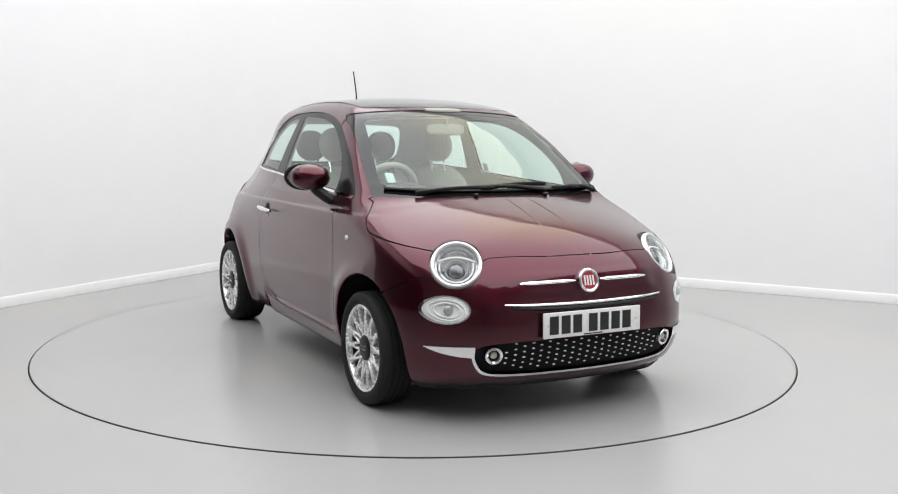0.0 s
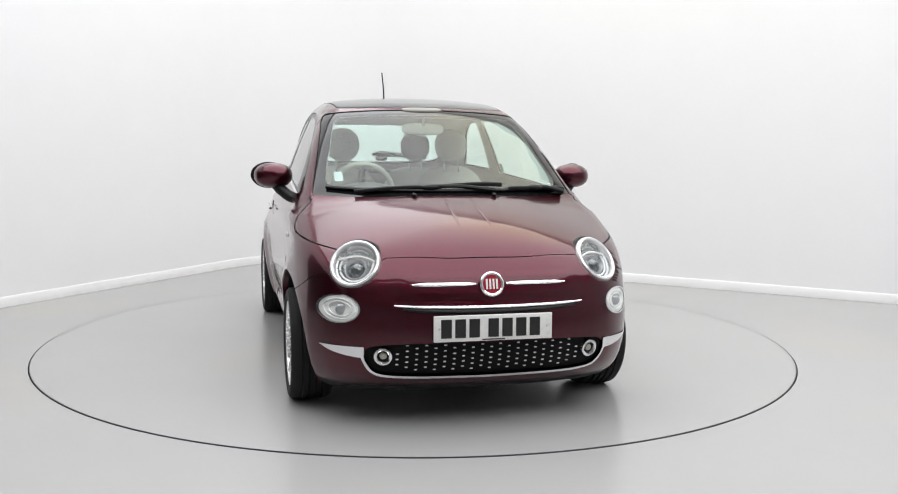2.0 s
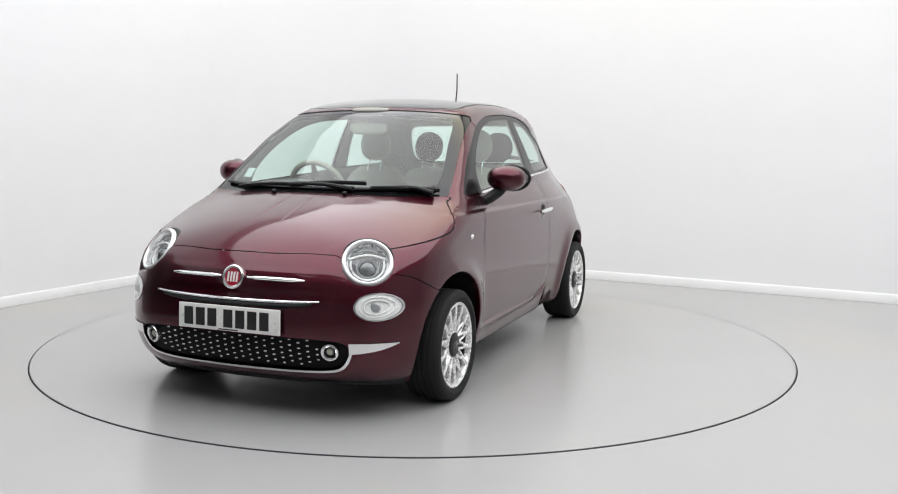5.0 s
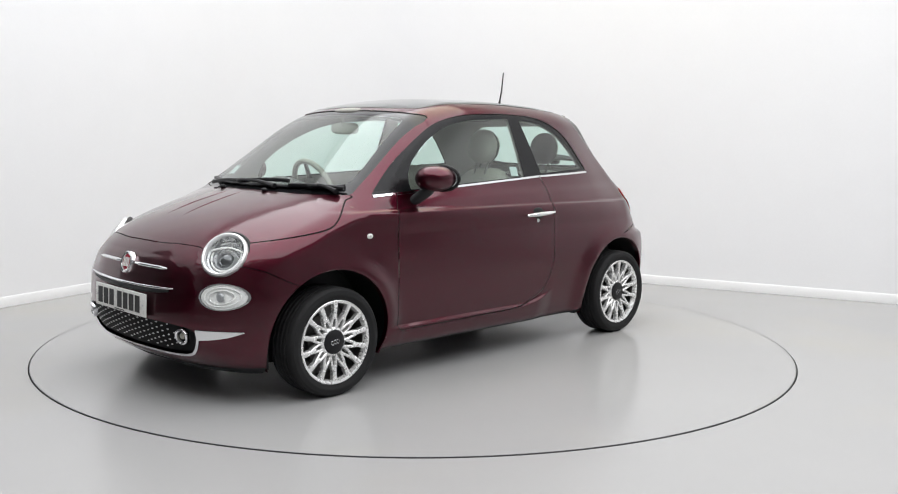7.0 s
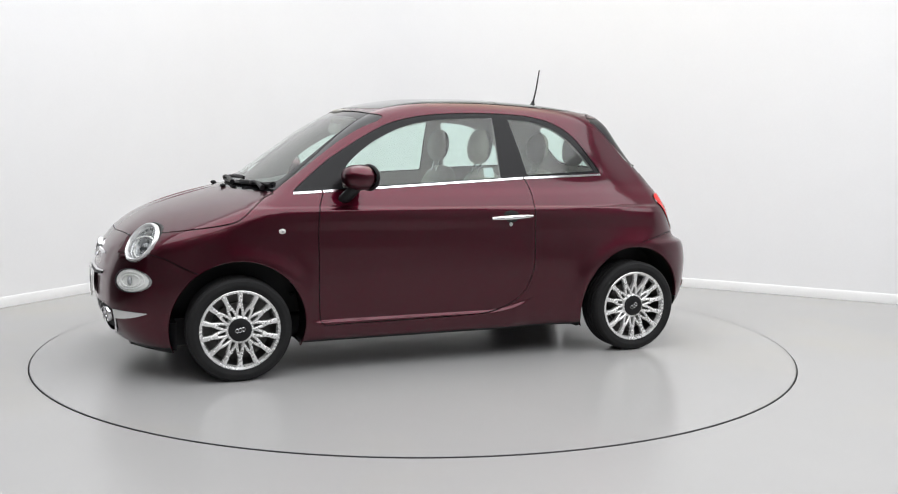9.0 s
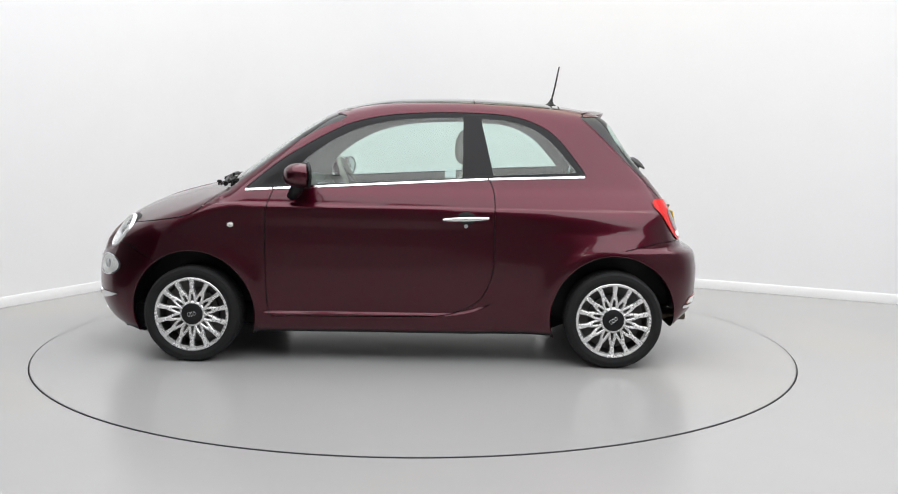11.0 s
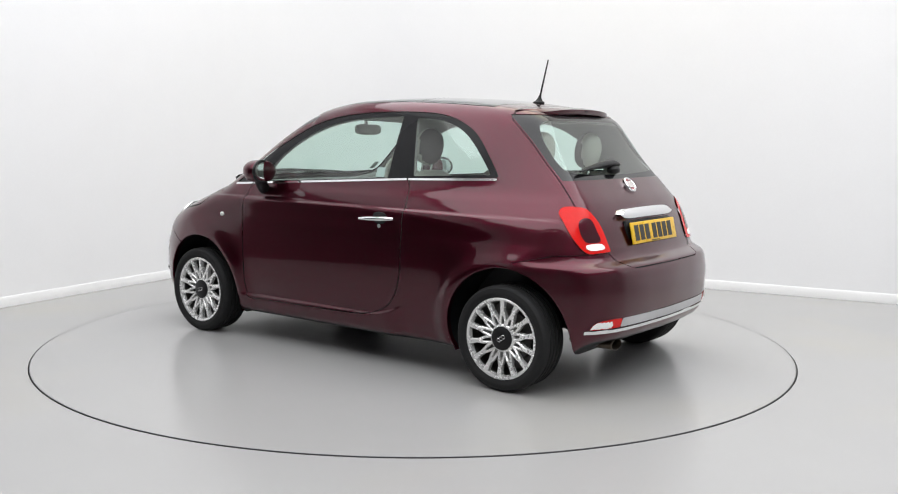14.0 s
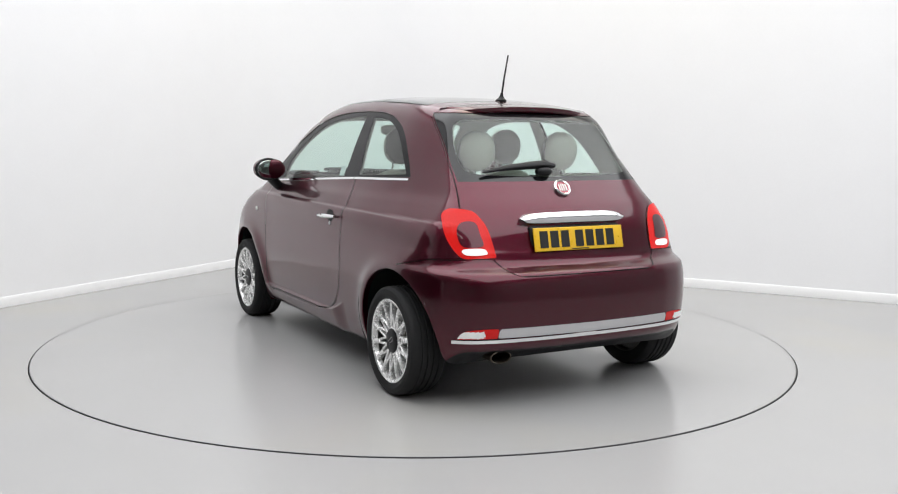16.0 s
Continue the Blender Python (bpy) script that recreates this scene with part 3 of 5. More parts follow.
clear_loop = smooth_loop([(-0.3, 1.362), (0.0, 1.365), (0.3, 1.358), (0.48, 1.342), (0.515, 1.31), (0.55, 1.20), (0.598, 1.04), (0.585, 1.005), (0.5, 0.998), (0.0, 0.992), (-0.3, 0.994)])
rear_clear_loop = smooth_loop([(-0.3, 1.335), (0.0, 1.338), (0.37, 1.334), (0.445, 1.315), (0.475, 1.25), (0.490, 1.13), (0.465, 1.080), (0.3, 1.065), (0.0, 1.06), (-0.3, 1.065)])
tail_lamp_loop = smooth_loop([(-0.516, 0.890), (-0.550, 0.914), (-0.640, 0.908), (-0.682, 0.880), (-0.726, 0.824), (-0.762, 0.737), (-0.776, 0.697, 0), (-0.700, 0.695), (-0.632, 0.700), (-0.567, 0.768), (-0.527, 0.850)])
tail_hole_loop = smooth_loop([(-0.600, 0.835), (-0.625, 0.858), (-0.672, 0.852), (-0.698, 0.80), (-0.716, 0.750), (-0.66, 0.744), (-0.628, 0.752), (-0.606, 0.79)])
reverse_loop = smooth_loop([(-0.632, 0.735), (-0.72, 0.737), (-0.735, 0.712), (-0.65, 0.710)])
grille_loop = smooth_loop([(-0.2, 0.385), (0.0, 0.386), (0.30, 0.384), (0.46, 0.376), (0.522, 0.362), (0.536, 0.322), (0.500, 0.262), (0.44, 0.242), (0.30, 0.236), (0.0, 0.234), (-0.2, 0.234)])
whisker_loop = smooth_loop([(0.536, 0.366, 0), (0.63, 0.364), (0.712, 0.360, 0), (0.66, 0.337), (0.60, 0.324), (0.536, 0.318, 0)])
reflector_loop = smooth_loop([(0.665, 0.342, 0), (0.640, 0.378), (0.555, 0.389), (0.492, 0.388, 0), (0.492, 0.344, 0)])
insert_loop = smooth_loop([(-0.3, 0.386, 0), (0.490, 0.388, 0), (0.490, 0.344, 0), (-0.3, 0.340, 0)])
roof_loop = smooth_loop([(0.400, -0.3, 0), (0.400, 0.0), (0.375, 0.30), (0.315, 0.470, 0), (0.1, 0.482), (-0.4, 0.480), (-0.72, 0.472), (-0.858, 0.455, 0), (-0.875, 0.0), (-0.875, -0.3, 0)])
front_seam = curve_at([1.2, 1.30, 1.365, 1.427, 1.504, 1.56, 1.64], [0.52, 0.545, 0.564, 0.592, 0.632, 0.648, 0.665])
rear_seam = curve_at([-1.60, -1.47, -1.41, -1.33, -1.25], [0.70, 0.690, 0.688, 0.672, 0.655])

cut("arch", lambda v: np.min([np.hypot(v[:, 0] - ax, v[:, 2] - HUB_Z) - ARCH_R for ax in (-AXLE, AXLE)], axis=0))
cut("window", loop_field(window_loop, xz))
cut("door_glass", loop_field(door_glass_loop, xz))
cut("quarter_glass", loop_field(quarter_loop, xz))
seam("door", loop_field(door_loop, xz))
seam("bonnet", both_of(loop_field(bonnet_loop, wrap), lambda v: 0.6 - v[:, 2]), 0.0021)
cut("screen", both_of(loop_field(screen_loop, yz), lambda v: 0.2 - v[:, 0]))
cut("clear", both_of(loop_field(clear_loop, yz), lambda v: 0.2 - v[:, 0]))
GLASS_DEPTH = curve_at([0.90, 0.93, 1.05, 1.13, 1.21, 1.28, 1.34, 1.40], [0.050, 0.054, 0.066, 0.084, 0.104, 0.132, 0.165, 0.21])
GATE_HALF = curve_at([0.60, 0.62, 0.63, 0.66, 0.73, 0.85, 0.93, 1.0], [0.30, 0.38, 0.41, 0.445, 0.50, 0.56, 0.60, 0.90])
rear_edge = lambda v: v[:, 0] + TAIL(v[:, 2]) - GLASS_DEPTH(v[:, 2])
cut("rear_screen", both_of(rear_edge, lambda v: v[:, 2] - 1.366, lambda v: 1.037 - v[:, 2], lambda v: v[:, 0] + 0.9))
cut("rear_clear", both_of(loop_field(rear_clear_loop, yz), lambda v: v[:, 0] + 0.9))
seam("gate", both_of(lambda v: rear_edge(v) - 0.010, lambda v: v[:, 1] - GATE_HALF(v[:, 2]), lambda v: 0.618 - v[:, 2], lambda v: v[:, 0] + 0.99))
cut("tail_lamp", both_of(loop_field(tail_lamp_loop, corner), lambda v: v[:, 0] + 1.2))
cut("tail_hole", both_of(loop_field(tail_hole_loop, corner), lambda v: v[:, 0] + 1.2))
cut("reverse", both_of(loop_field(reverse_loop, corner), lambda v: v[:, 0] + 1.2))
def HEAD(v):
    """Distance to the rim of the headlight's opening, round its own axis."""
    d = v - LAMP_AT
    d = d - (d @ LAMP_OUT)[:, None] * LAMP_OUT
    return np.linalg.norm(d, axis=1) - 0.100


DRL = ellipse(0.634, 0.519, 0.076, 0.055, 0.10)
cut("head", both_of(HEAD, lambda v: 1.2 - v[:, 0]))
cut("drl", both_of(DRL, lambda v: 1.3 - v[:, 0]))
cut("drl_rim", both_of(lambda v: DRL(v) - 0.005, lambda v: 1.3 - v[:, 0]))
cut("grille", both_of(loop_field(grille_loop, yz), ahead))
cut("grille_line", both_of(lambda v: loop_field(grille_loop, yz)(v) - 0.011, lambda v: v[:, 2] - 0.335, ahead))
cut("whisker", both_of(loop_field(whisker_loop, yz), ahead))
cut("reflector", both_of(loop_field(reflector_loop, yz), behind))
cut("insert", both_of(loop_field(insert_loop, yz), behind))
band("rear_line", lambda v: v[:, 2] - 0.329, 0.008, lambda v: v[:, 1] - 0.68, behind)
seam("roof", both_of(loop_field(roof_loop, xy), lambda v: 1.2 - v[:, 2]), 0.004)
band("roof_line", lambda v: v[:, 0] + 0.37 + 0.05 * v[:, 1] ** 2, 0.004, lambda v: 1.2 - v[:, 2])
band("front_bumper_gap", lambda v: v[:, 2] - front_seam(v[:, 0]), 0.0024, lambda v: 1.2 - v[:, 0], lambda v: 0.63 - v[:, 1])
cut("front_bumper", both_of(lambda v: v[:, 2] - front_seam(v[:, 0]), lambda v: 1.2 - v[:, 0]))
band("rear_bumper_gap", lambda v: v[:, 2] - rear_seam(v[:, 0]), 0.0024, lambda v: v[:, 0] + 1.2, lambda v: 0.44 - v[:, 1])
cut("rear_bumper", both_of(lambda v: v[:, 2] - np.where(v[:, 0] < -1.2, rear_seam(v[:, 0]), 0.6), lambda v: v[:, 0] + 1.2))
cut("under", lambda v: v[:, 2] - 0.178 - 0.10 * smooth_step(-1.40, -1.58, v[:, 0]))

taken = np.zeros(len(SHELL.t), bool)


def claim(mask):
    """The triangles under mask that no earlier part took."""
    global taken
    m = mask & ~taken
    taken |= m
    return SHELL.t[m]


# ---- panels, glass and trim of the shell ----
def panels():
    claim(has("arch") & ~has("head"))
    lining = ~has("door_glass") & ~has("quarter_glass") & ~has("clear") & ~has("rear_clear") & ~has("head") & ~has("drl") & ~has("arch")
    heart = SHELL.v[SHELL.t].mean(1)
    shell_part("cabin_lining", SHELL.t[lining & (heart[:, 0] < 1.1) & ((heart[:, 2] > 0.66) | (np.abs(heart[:, 0]) < 0.7))], LINING, CAR, "light grey inner trim of the cabin", inset=0.022, inward=True)
    glass = {}
    for side in ("left", "right"):
        keep = taken.copy()
        dg = claim(has("door_glass"))
        qg = claim(has("quarter_glass"))
        gap = has("door_gap") & ~has("door") & ~has("window")
        tl = claim(has("tail_lamp"))
        lamp = shell_part("tail_lamp", tl, RED_LENS, CAR, "red tail lamp ringing a body-coloured middle", side, inset=-0.006)
        sub = SHELL.t[has("tail_hole")]
        ob = shell_part("lamp_middle", sub, PAINT, lamp, "burgundy middle of the lamp", side, inset=-0.0085)
        ob = shell_part("reversing_lens", SHELL.t[has("reverse")], BRIGHT_BOWL, lamp, "clear reversing lens", side, inset=-0.0085)
        claim(has("head"))
        dr = claim(has("drl"))
        low = shell_part("daytime_lamp", claim(has("drl_rim")), CHROME, CAR, "oval daytime running lamp", side, inset=-0.003)
        e2 = lambda p: np.clip(1 + DRL(p) / 0.055, 0, 1)
        shell_part("bowl", dr, BRIGHT_BOWL, low, "silver reflector bowl", side, inset=lambda p: 0.002 + 0.013 * (1 - e2(p) ** 2))
        shell_part("lens", dr, CLEAR_LENS, low, "clear lens", side, inset=lambda p: -0.003 - 0.006 * (1 - e2(p) ** 2)).visible_shadow = False
        shell_part("bumper_whisker", claim(has("whisker")), CHROME, CAR, "polished chrome whisker on the bumper", side, inset=-0.005)
        rl = shell_part("rear_reflector", claim(has("reflector")), RED_LENS, CAR, "red reflector with a clear lamp end", side, inset=-0.003)
        mid = SHELL.v[SHELL.t].mean(1)
        shell_part("fog_lens", SHELL.t[has("reflector") & (mid[:, 1] > 0.555) & (mid[:, 2] > 0.347) & (mid[:, 2] < 0.378)], BRIGHT_BOWL, rl, "clear lamp end", side, inset=-0.006)
        frame_t = claim(has("window"))
        pane_d = shell_part("door_window", dg, GLASS, CAR, "pale green tinted door glass", side, inset=0.006)
        pane_q = shell_part("quarter_window", qg, GLASS, CAR, "pale green tinted quarter glass", side, inset=0.006)
        pane_d.visible_shadow = pane_q.visible_shadow = False
        shell_part("window_frame", frame_t, SURROUND, CAR, "gloss black window surround", side, inset=0.004)
        door = shell_part("door", claim(has("door")), PAINT, CAR, "", side)
        DOORS[side] = door
        if side == "left":
            taken[:] = keep
    shell_part("windscreen", claim(has("clear")), GLASS, CAR, "large raked windscreen", inset=0.003).visible_shadow = False
    shell_part("bonnet", claim(has("bonnet")), PAINT, CAR)
    shell_part("screen_border", claim(has("screen")), FRIT, CAR, "black border of the windscreen", inset=0.004)
    shell_part("rear_window", claim(has("rear_clear")), GLASS, CAR, "sloping rear window", inset=0.003).visible_shadow = False
    shell_part("rear_border", claim(has("rear_screen")), FRIT, CAR, "black border of the rear window", inset=0.003)
    shell_part("roof_panel", claim(has("roof") & ~in_band("roof_line")), ROOF_GLASS, CAR, "dark panoramic roof glass")
    shell_part("grille", claim(has("grille")), GRILLE_BLACK, CAR, "black lower grille with bright studs", inset=0.012)
    shell_part("grille_line", claim(has("grille_line")), CHROME, CAR, "chrome line under the grille", inset=-0.005)
    shell_part("bumper_insert", claim(has("insert")), SATIN, CAR, "satin silver strip across the rear bumper", inset=-0.003)
    shell_part("bumper_line", claim(in_band("rear_line")), CHROME, CAR, "chrome line along the rear bumper", inset=-0.005)
    for name, mask, sides in (("door_shut_line", has("door_gap"), True), ("bonnet_shut_line", has("bonnet_gap"), False), ("tailgate_shut_line", has("gate_gap") & ~has("gate"), True),
                              ("front_bumper_joint", in_band("front_bumper_gap"), True), ("rear_bumper_joint", in_band("rear_bumper_gap") & ~has("gate"), True), ("roof_seal", has("roof_gap") & ~has("roof"), False), ("roof_joint", has("roof") & in_band("roof_line"), False)):
        t = claim(mask)
        for side in ("left", "right") if sides else ("both",):
            high = SHELL.v[t].mean(1)[:, 2] > 0.80
            for piece in (t[high], t[~high]) if name == "tailgate_shut_line" else (t,):
                if len(piece):
                    shell_part(name, piece, GAP, CAR, "narrow dark gap between panels", side, inset=0.007)
    shell_part("tailgate", claim(has("gate")), PAINT, CAR)
    shell_part("underbody", claim(has("under")), BLACK, CAR, "black underbody")
    shell_part("front_bumper", claim(has("front_bumper")), PAINT, CAR)
    shell_part("rear_bumper", claim(has("rear_bumper")), PAINT, CAR)
    shell_part("body", claim(~taken), PAINT, CAR)


DOORS = {}
panels()


# ---- small solids ----
def blob(bm, centre, size, power=2.4, m=None, seg=28):
    """A rounded lump: a superellipsoid."""
    vs = bmesh.ops.create_uvsphere(bm, u_segments=seg, v_segments=seg // 2 + 2, radius=1)["verts"]
    for v in vs:
        d = (abs(v.co.x) ** power + abs(v.co.y) ** power + abs(v.co.z) ** power) ** (-1 / power)
        v.co = Vector((v.co.x * d * size[0], v.co.y * d * size[1], v.co.z * d * size[2]))
        v.co = Matrix.Translation(centre) @ ((m or Matrix()) @ v.co)
    return vs


def tube(bm, points, radius, seg=10, flat=1.0, closed=False):
    """A round bar along points; radius may vary from point to point."""
    pts = [Vector(p) for p in points]
    rs = radius if isinstance(radius, (list, tuple)) else [radius] * len(pts)
    rings = []
    for i, p in enumerate(pts):
        a = pts[i - 1] if (i or closed) else p
        b = pts[(i + 1) % len(pts)] if (i < len(pts) - 1 or closed) else p
        d = (b - a).normalized()
        up = Vector((0, 0, 1)) if abs(d.z) < 0.9 else Vector((1, 0, 0))
        s = d.cross(up).normalized()
        u = s.cross(d).normalized()
        rings.append([bm.verts.new(p + s * math.cos(q) * rs[i] + u * math.sin(q) * rs[i] * flat) for q in (2 * math.pi * k / seg for k in range(seg))])
    for i in range(len(rings) if closed else len(rings) - 1):
        j = (i + 1) % len(rings)
        for k in range(seg):
            bm.faces.new((rings[i][k], rings[i][(k + 1) % seg], rings[j][(k + 1) % seg], rings[j][k]))
    if not closed:
        bm.faces.new(rings[0][::-1]), bm.faces.new(rings[-1])
    bmesh.ops.recalc_face_normals(bm, faces=bm.faces)


def lathe(bm, profile, seg=64, m=None):
    """Turns a profile of (radius, height) about the y axis."""
    rings = []
    for r, h in profile:
        rings.append([bm.verts.new((m or Matrix()) @ Vector((r * math.cos(q), h, r * math.sin(q)))) for q in (2 * math.pi * k / seg for k in range(seg))])
    for a, b in zip(rings, rings[1:]):
        for k in range(seg):
            bm.faces.new((a[k], a[(k + 1) % seg], b[(k + 1) % seg], b[k]))
    bmesh.ops.recalc_face_normals(bm, faces=bm.faces)


def on_body(x=None, y=None, z=None, off=0.0):
    """The point of the body's surface where two of x, y, z are given, pushed out by off. For x missing, the nose; for -1 as x, the tail."""
    if z is None:
        lo, hi, make = 0.5, 1.7, lambda q: (x, y, q)
    elif y is None:
        lo, hi, make = 0.2, 1.0, lambda q: (x, q, z)
    else:
        s = -1 if x == -1 else 1
        lo, hi, make = 0.8, 2.0, lambda q: (s * q, y, z)
    for _ in range(30):
        mid = (lo + hi) / 2
        if outside(np.array([make(mid)]))[0] > 0:
            hi = mid
        else:
            lo = mid
    p = np.array([make(lo)])
    return Vector((p + gradient(p) * off)[0])


# ---- wheels ----
def wheel():
    w = new("wheel")
    w.parent = CAR
    R, rim = 0.2640, 0.198
    bm = bmesh.new()
    prof = [(rim - 0.008, -0.085), (rim + 0.004, -0.088), (0.228, -0.098), (0.248, -0.094), (0.258, -0.082), (R - 0.002, -0.072)]
    for g in (-0.045, -0.015, 0.015, 0.045):
        prof += [(R, g - 0.006), (R - 0.007, g - 0.003), (R - 0.007, g + 0.003), (R, g + 0.006)]
    prof += [(R - 0.001, 0.074), (0.261, 0.083), (0.253, 0.091), (0.249, 0.0945), (0.245, 0.0945), (0.234, 0.098), (0.222, 0.0965), (0.2195, 0.0945), (0.212, 0.093), (rim + 0.004, 0.086), (rim - 0.008, 0.080)]
    lathe(bm, prof, 96)
    part("tyre", bm, RUBBER, w, "black rubber tyre")
    bm = bmesh.new()
    lathe(bm, [(0.203, 0.079), (0.205, 0.086), (0.200, 0.089), (0.190, 0.085), (0.185, 0.070), (0.183, 0.062)], 96)
    rim_ob = part("rim", bm, ALLOY, w, "silver alloy rim")
    bm = bmesh.new()
    lathe(bm, [(0.183, 0.062), (0.179, 0.03), (0.178, -0.08), (0.19, -0.085)], 64)
    part("barrel", bm, STEEL, rim_ob, "dull dark inner barrel")
    n = 14

    def blade(r0, r1, a0, a1, w0, w1, drop=0.0):
        bm = bmesh.new()
        rows = []
        for k in range(6):
            q = k / 5
            r, a = r0 + (r1 - r0) * q, a0 + (a1 - a0) * q
            h = 0.066 + 0.018 * min(1, r / 0.15) ** 1.5 - drop
            wd = w0 + (w1 - w0) * q
            c, t = Vector((math.cos(a), 0, math.sin(a))), Vector((-math.sin(a), 0, math.cos(a)))
            rows.append([bm.verts.new(c * r + t * (dx * wd) + Vector((0, h + dh, 0))) for dx, dh in ((-1.1, -0.026), (-1.0, -0.004), (-0.4, 0.0), (0.4, 0.0), (1.0, -0.004), (1.1, -0.026))])
        for u, v in zip(rows, rows[1:]):
            for k in range(5):
                bm.faces.new((u[k], u[k + 1], v[k + 1], v[k]))
        bmesh.ops.recalc_face_normals(bm, faces=bm.faces)
        return bm
    for i in range(n):
        a = 2 * math.pi * i / n
        for s in (-1, 1):
            part("spoke_fork", blade(0.064, 0.140, a + s * 0.225, a + s * 0.020, 0.0060, 0.0074), ALLOY, rim_ob)
        part("spoke", blade(0.112, 0.196, a, a, 0.0074, 0.0132, -0.0012), ALLOY, rim_ob)
    bm = bmesh.new()
    lathe(bm, [(0.072, 0.03), (0.072, 0.062), (0.066, 0.069), (0.058, 0.071)], 48)
    part("hub", bm, ALLOY, rim_ob)
    bm = bmesh.new()
    lathe(bm, [(0.059, 0.068), (0.059, 0.074), (0.055, 0.077), (0.02, 0.079), (0.0005, 0.079)], 48)
    cap = part("hub_cap", bm, BLACK, w, "black hub cap")
    bm = bmesh.new()
    for k in (-1, 0, 1):
        pts = [(k * 0.016 + 0.008 * math.cos(q), 0.0805, 0.010 * math.sin(q)) for q in (2 * math.pi * j / 14 for j in range(14))]
        tube(bm, pts, 0.0013, 6, closed=True)
    part("cap_mark", bm, CHROME, cap, "three small chrome loops")
    bm = bmesh.new()
    lathe(bm, [(0.06, 0.0), (0.128, 0.0), (0.128, -0.02), (0.06, -0.02)], 48)
    part("brake_disc", bm, STEEL, w, "worn steel brake disc")
    bm = bmesh.new()
    lathe(bm, [(0.0005, -0.04), (0.178, -0.04), (0.178, -0.05), (0.0005, -0.05)], 48)
    part("backing", bm, STEEL, w, "dull steel backing plate")
    bm = bmesh.new()
    box(bm, 0.05, 0.12, -0.03, 0.03, -0.06, 0.06, 0.01)
    part("brake_caliper", bm, STEEL, w, "grey brake caliper")
    return w


def wheels():
    first = wheel()
    spots = [(AXLE, 1, 12), (-AXLE, 1, 37), (AXLE, -1, 5), (-AXLE, -1, 21)]
    for i, (x, s, turn) in enumerate(spots):
        m = Matrix.Translation(OFF) @ pose(x, s * (HUB_Y - 0.082), DECK_Z + 0.2635, 0, 0, 0 if s > 0 else 180) @ pose(0, 0, 0, 0, turn, 0)
        if i == 0:
            first.matrix_basis = m
        else:
            copy_thing(first, m)
    # wheel housings and painted arch lips
    for x in (AXLE, -AXLE):
        for s in (1, -1):
            bm = bmesh.new()
            rows = []
            for k in range(41):
                a = math.radians(-21 + (222 if x > 0 else 197) * k / 40)
                cx, cz = x + ARCH_R * math.cos(a), HUB_Z + ARCH_R * math.sin(a)
                y0 = on_body(x=cx, z=max(cz, 0.175)).y
                rows.append([bm.verts.new((cx + (x - cx) * g, s * (y0 - dy), cz + (HUB_Z - cz) * g)) for dy, g in ((0.0, 0.0), (0.003, 0.012), (0.03, 0.014), (0.034, -0.03), (0.255, -0.03), (0.265, 0.9))])
            for u, v in zip(rows, rows[1:]):
                for k in range(5):
                    bm.faces.new((u[k], u[k + 1], v[k + 1], v[k]))
            bmesh.ops.recalc_face_normals(bm, faces=bm.faces)
            bm2 = bm.copy()
            for b, keep, name, mat, lab in ((bm, lambda k: k < 2, "arch_lip", PAINT, ""), (bm2, lambda k: k >= 2, "wheel_housing", BLACK, "black wheel housing")):
                b.faces.ensure_lookup_table()
                dead = [f for i, f in enumerate(b.faces) if not keep(i % 5)]
                bmesh.ops.delete(b, geom=dead, context="FACES")
                part(name, b, mat, CAR, lab)


wheels()


# ---- front: badge, bars, plate, fog lamps, studs ----
def badge(centre, normal, r, name="badge"):
    z = Vector(normal).normalized()
    m = Matrix.Translation(centre) @ z.to_track_quat("Y", "Z").to_matrix().to_4x4()
    bm = bmesh.new()
    lathe(bm, [(r * 0.70, 0.004), (r * 0.74, 0.011), (r * 0.86, 0.013), (r * 0.97, 0.009), (r, 0.0), (r, -0.01)], 48, m)
    b = part(name, bm, CHROME, CAR, "round badge with a chrome ring")
    bm = bmesh.new()
    lathe(bm, [(r * 0.74, 0.003), (r * 0.72, 0.007), (0.0004, 0.008)], 40, m)
    part("enamel", bm, BADGE_RED, b, "deep red enamel field")
    bm = bmesh.new()
    for k in range(4):
        c = (k - 1.5) * r * 0.27
        box(bm, c - r * 0.07, c + r * 0.07, 0.008, 0.0105, -r * 0.40, r * 0.40)
    bm.transform(m)
    part("mark", bm, WHITE_PLATE, b, "four upright pale strokes")
    return b


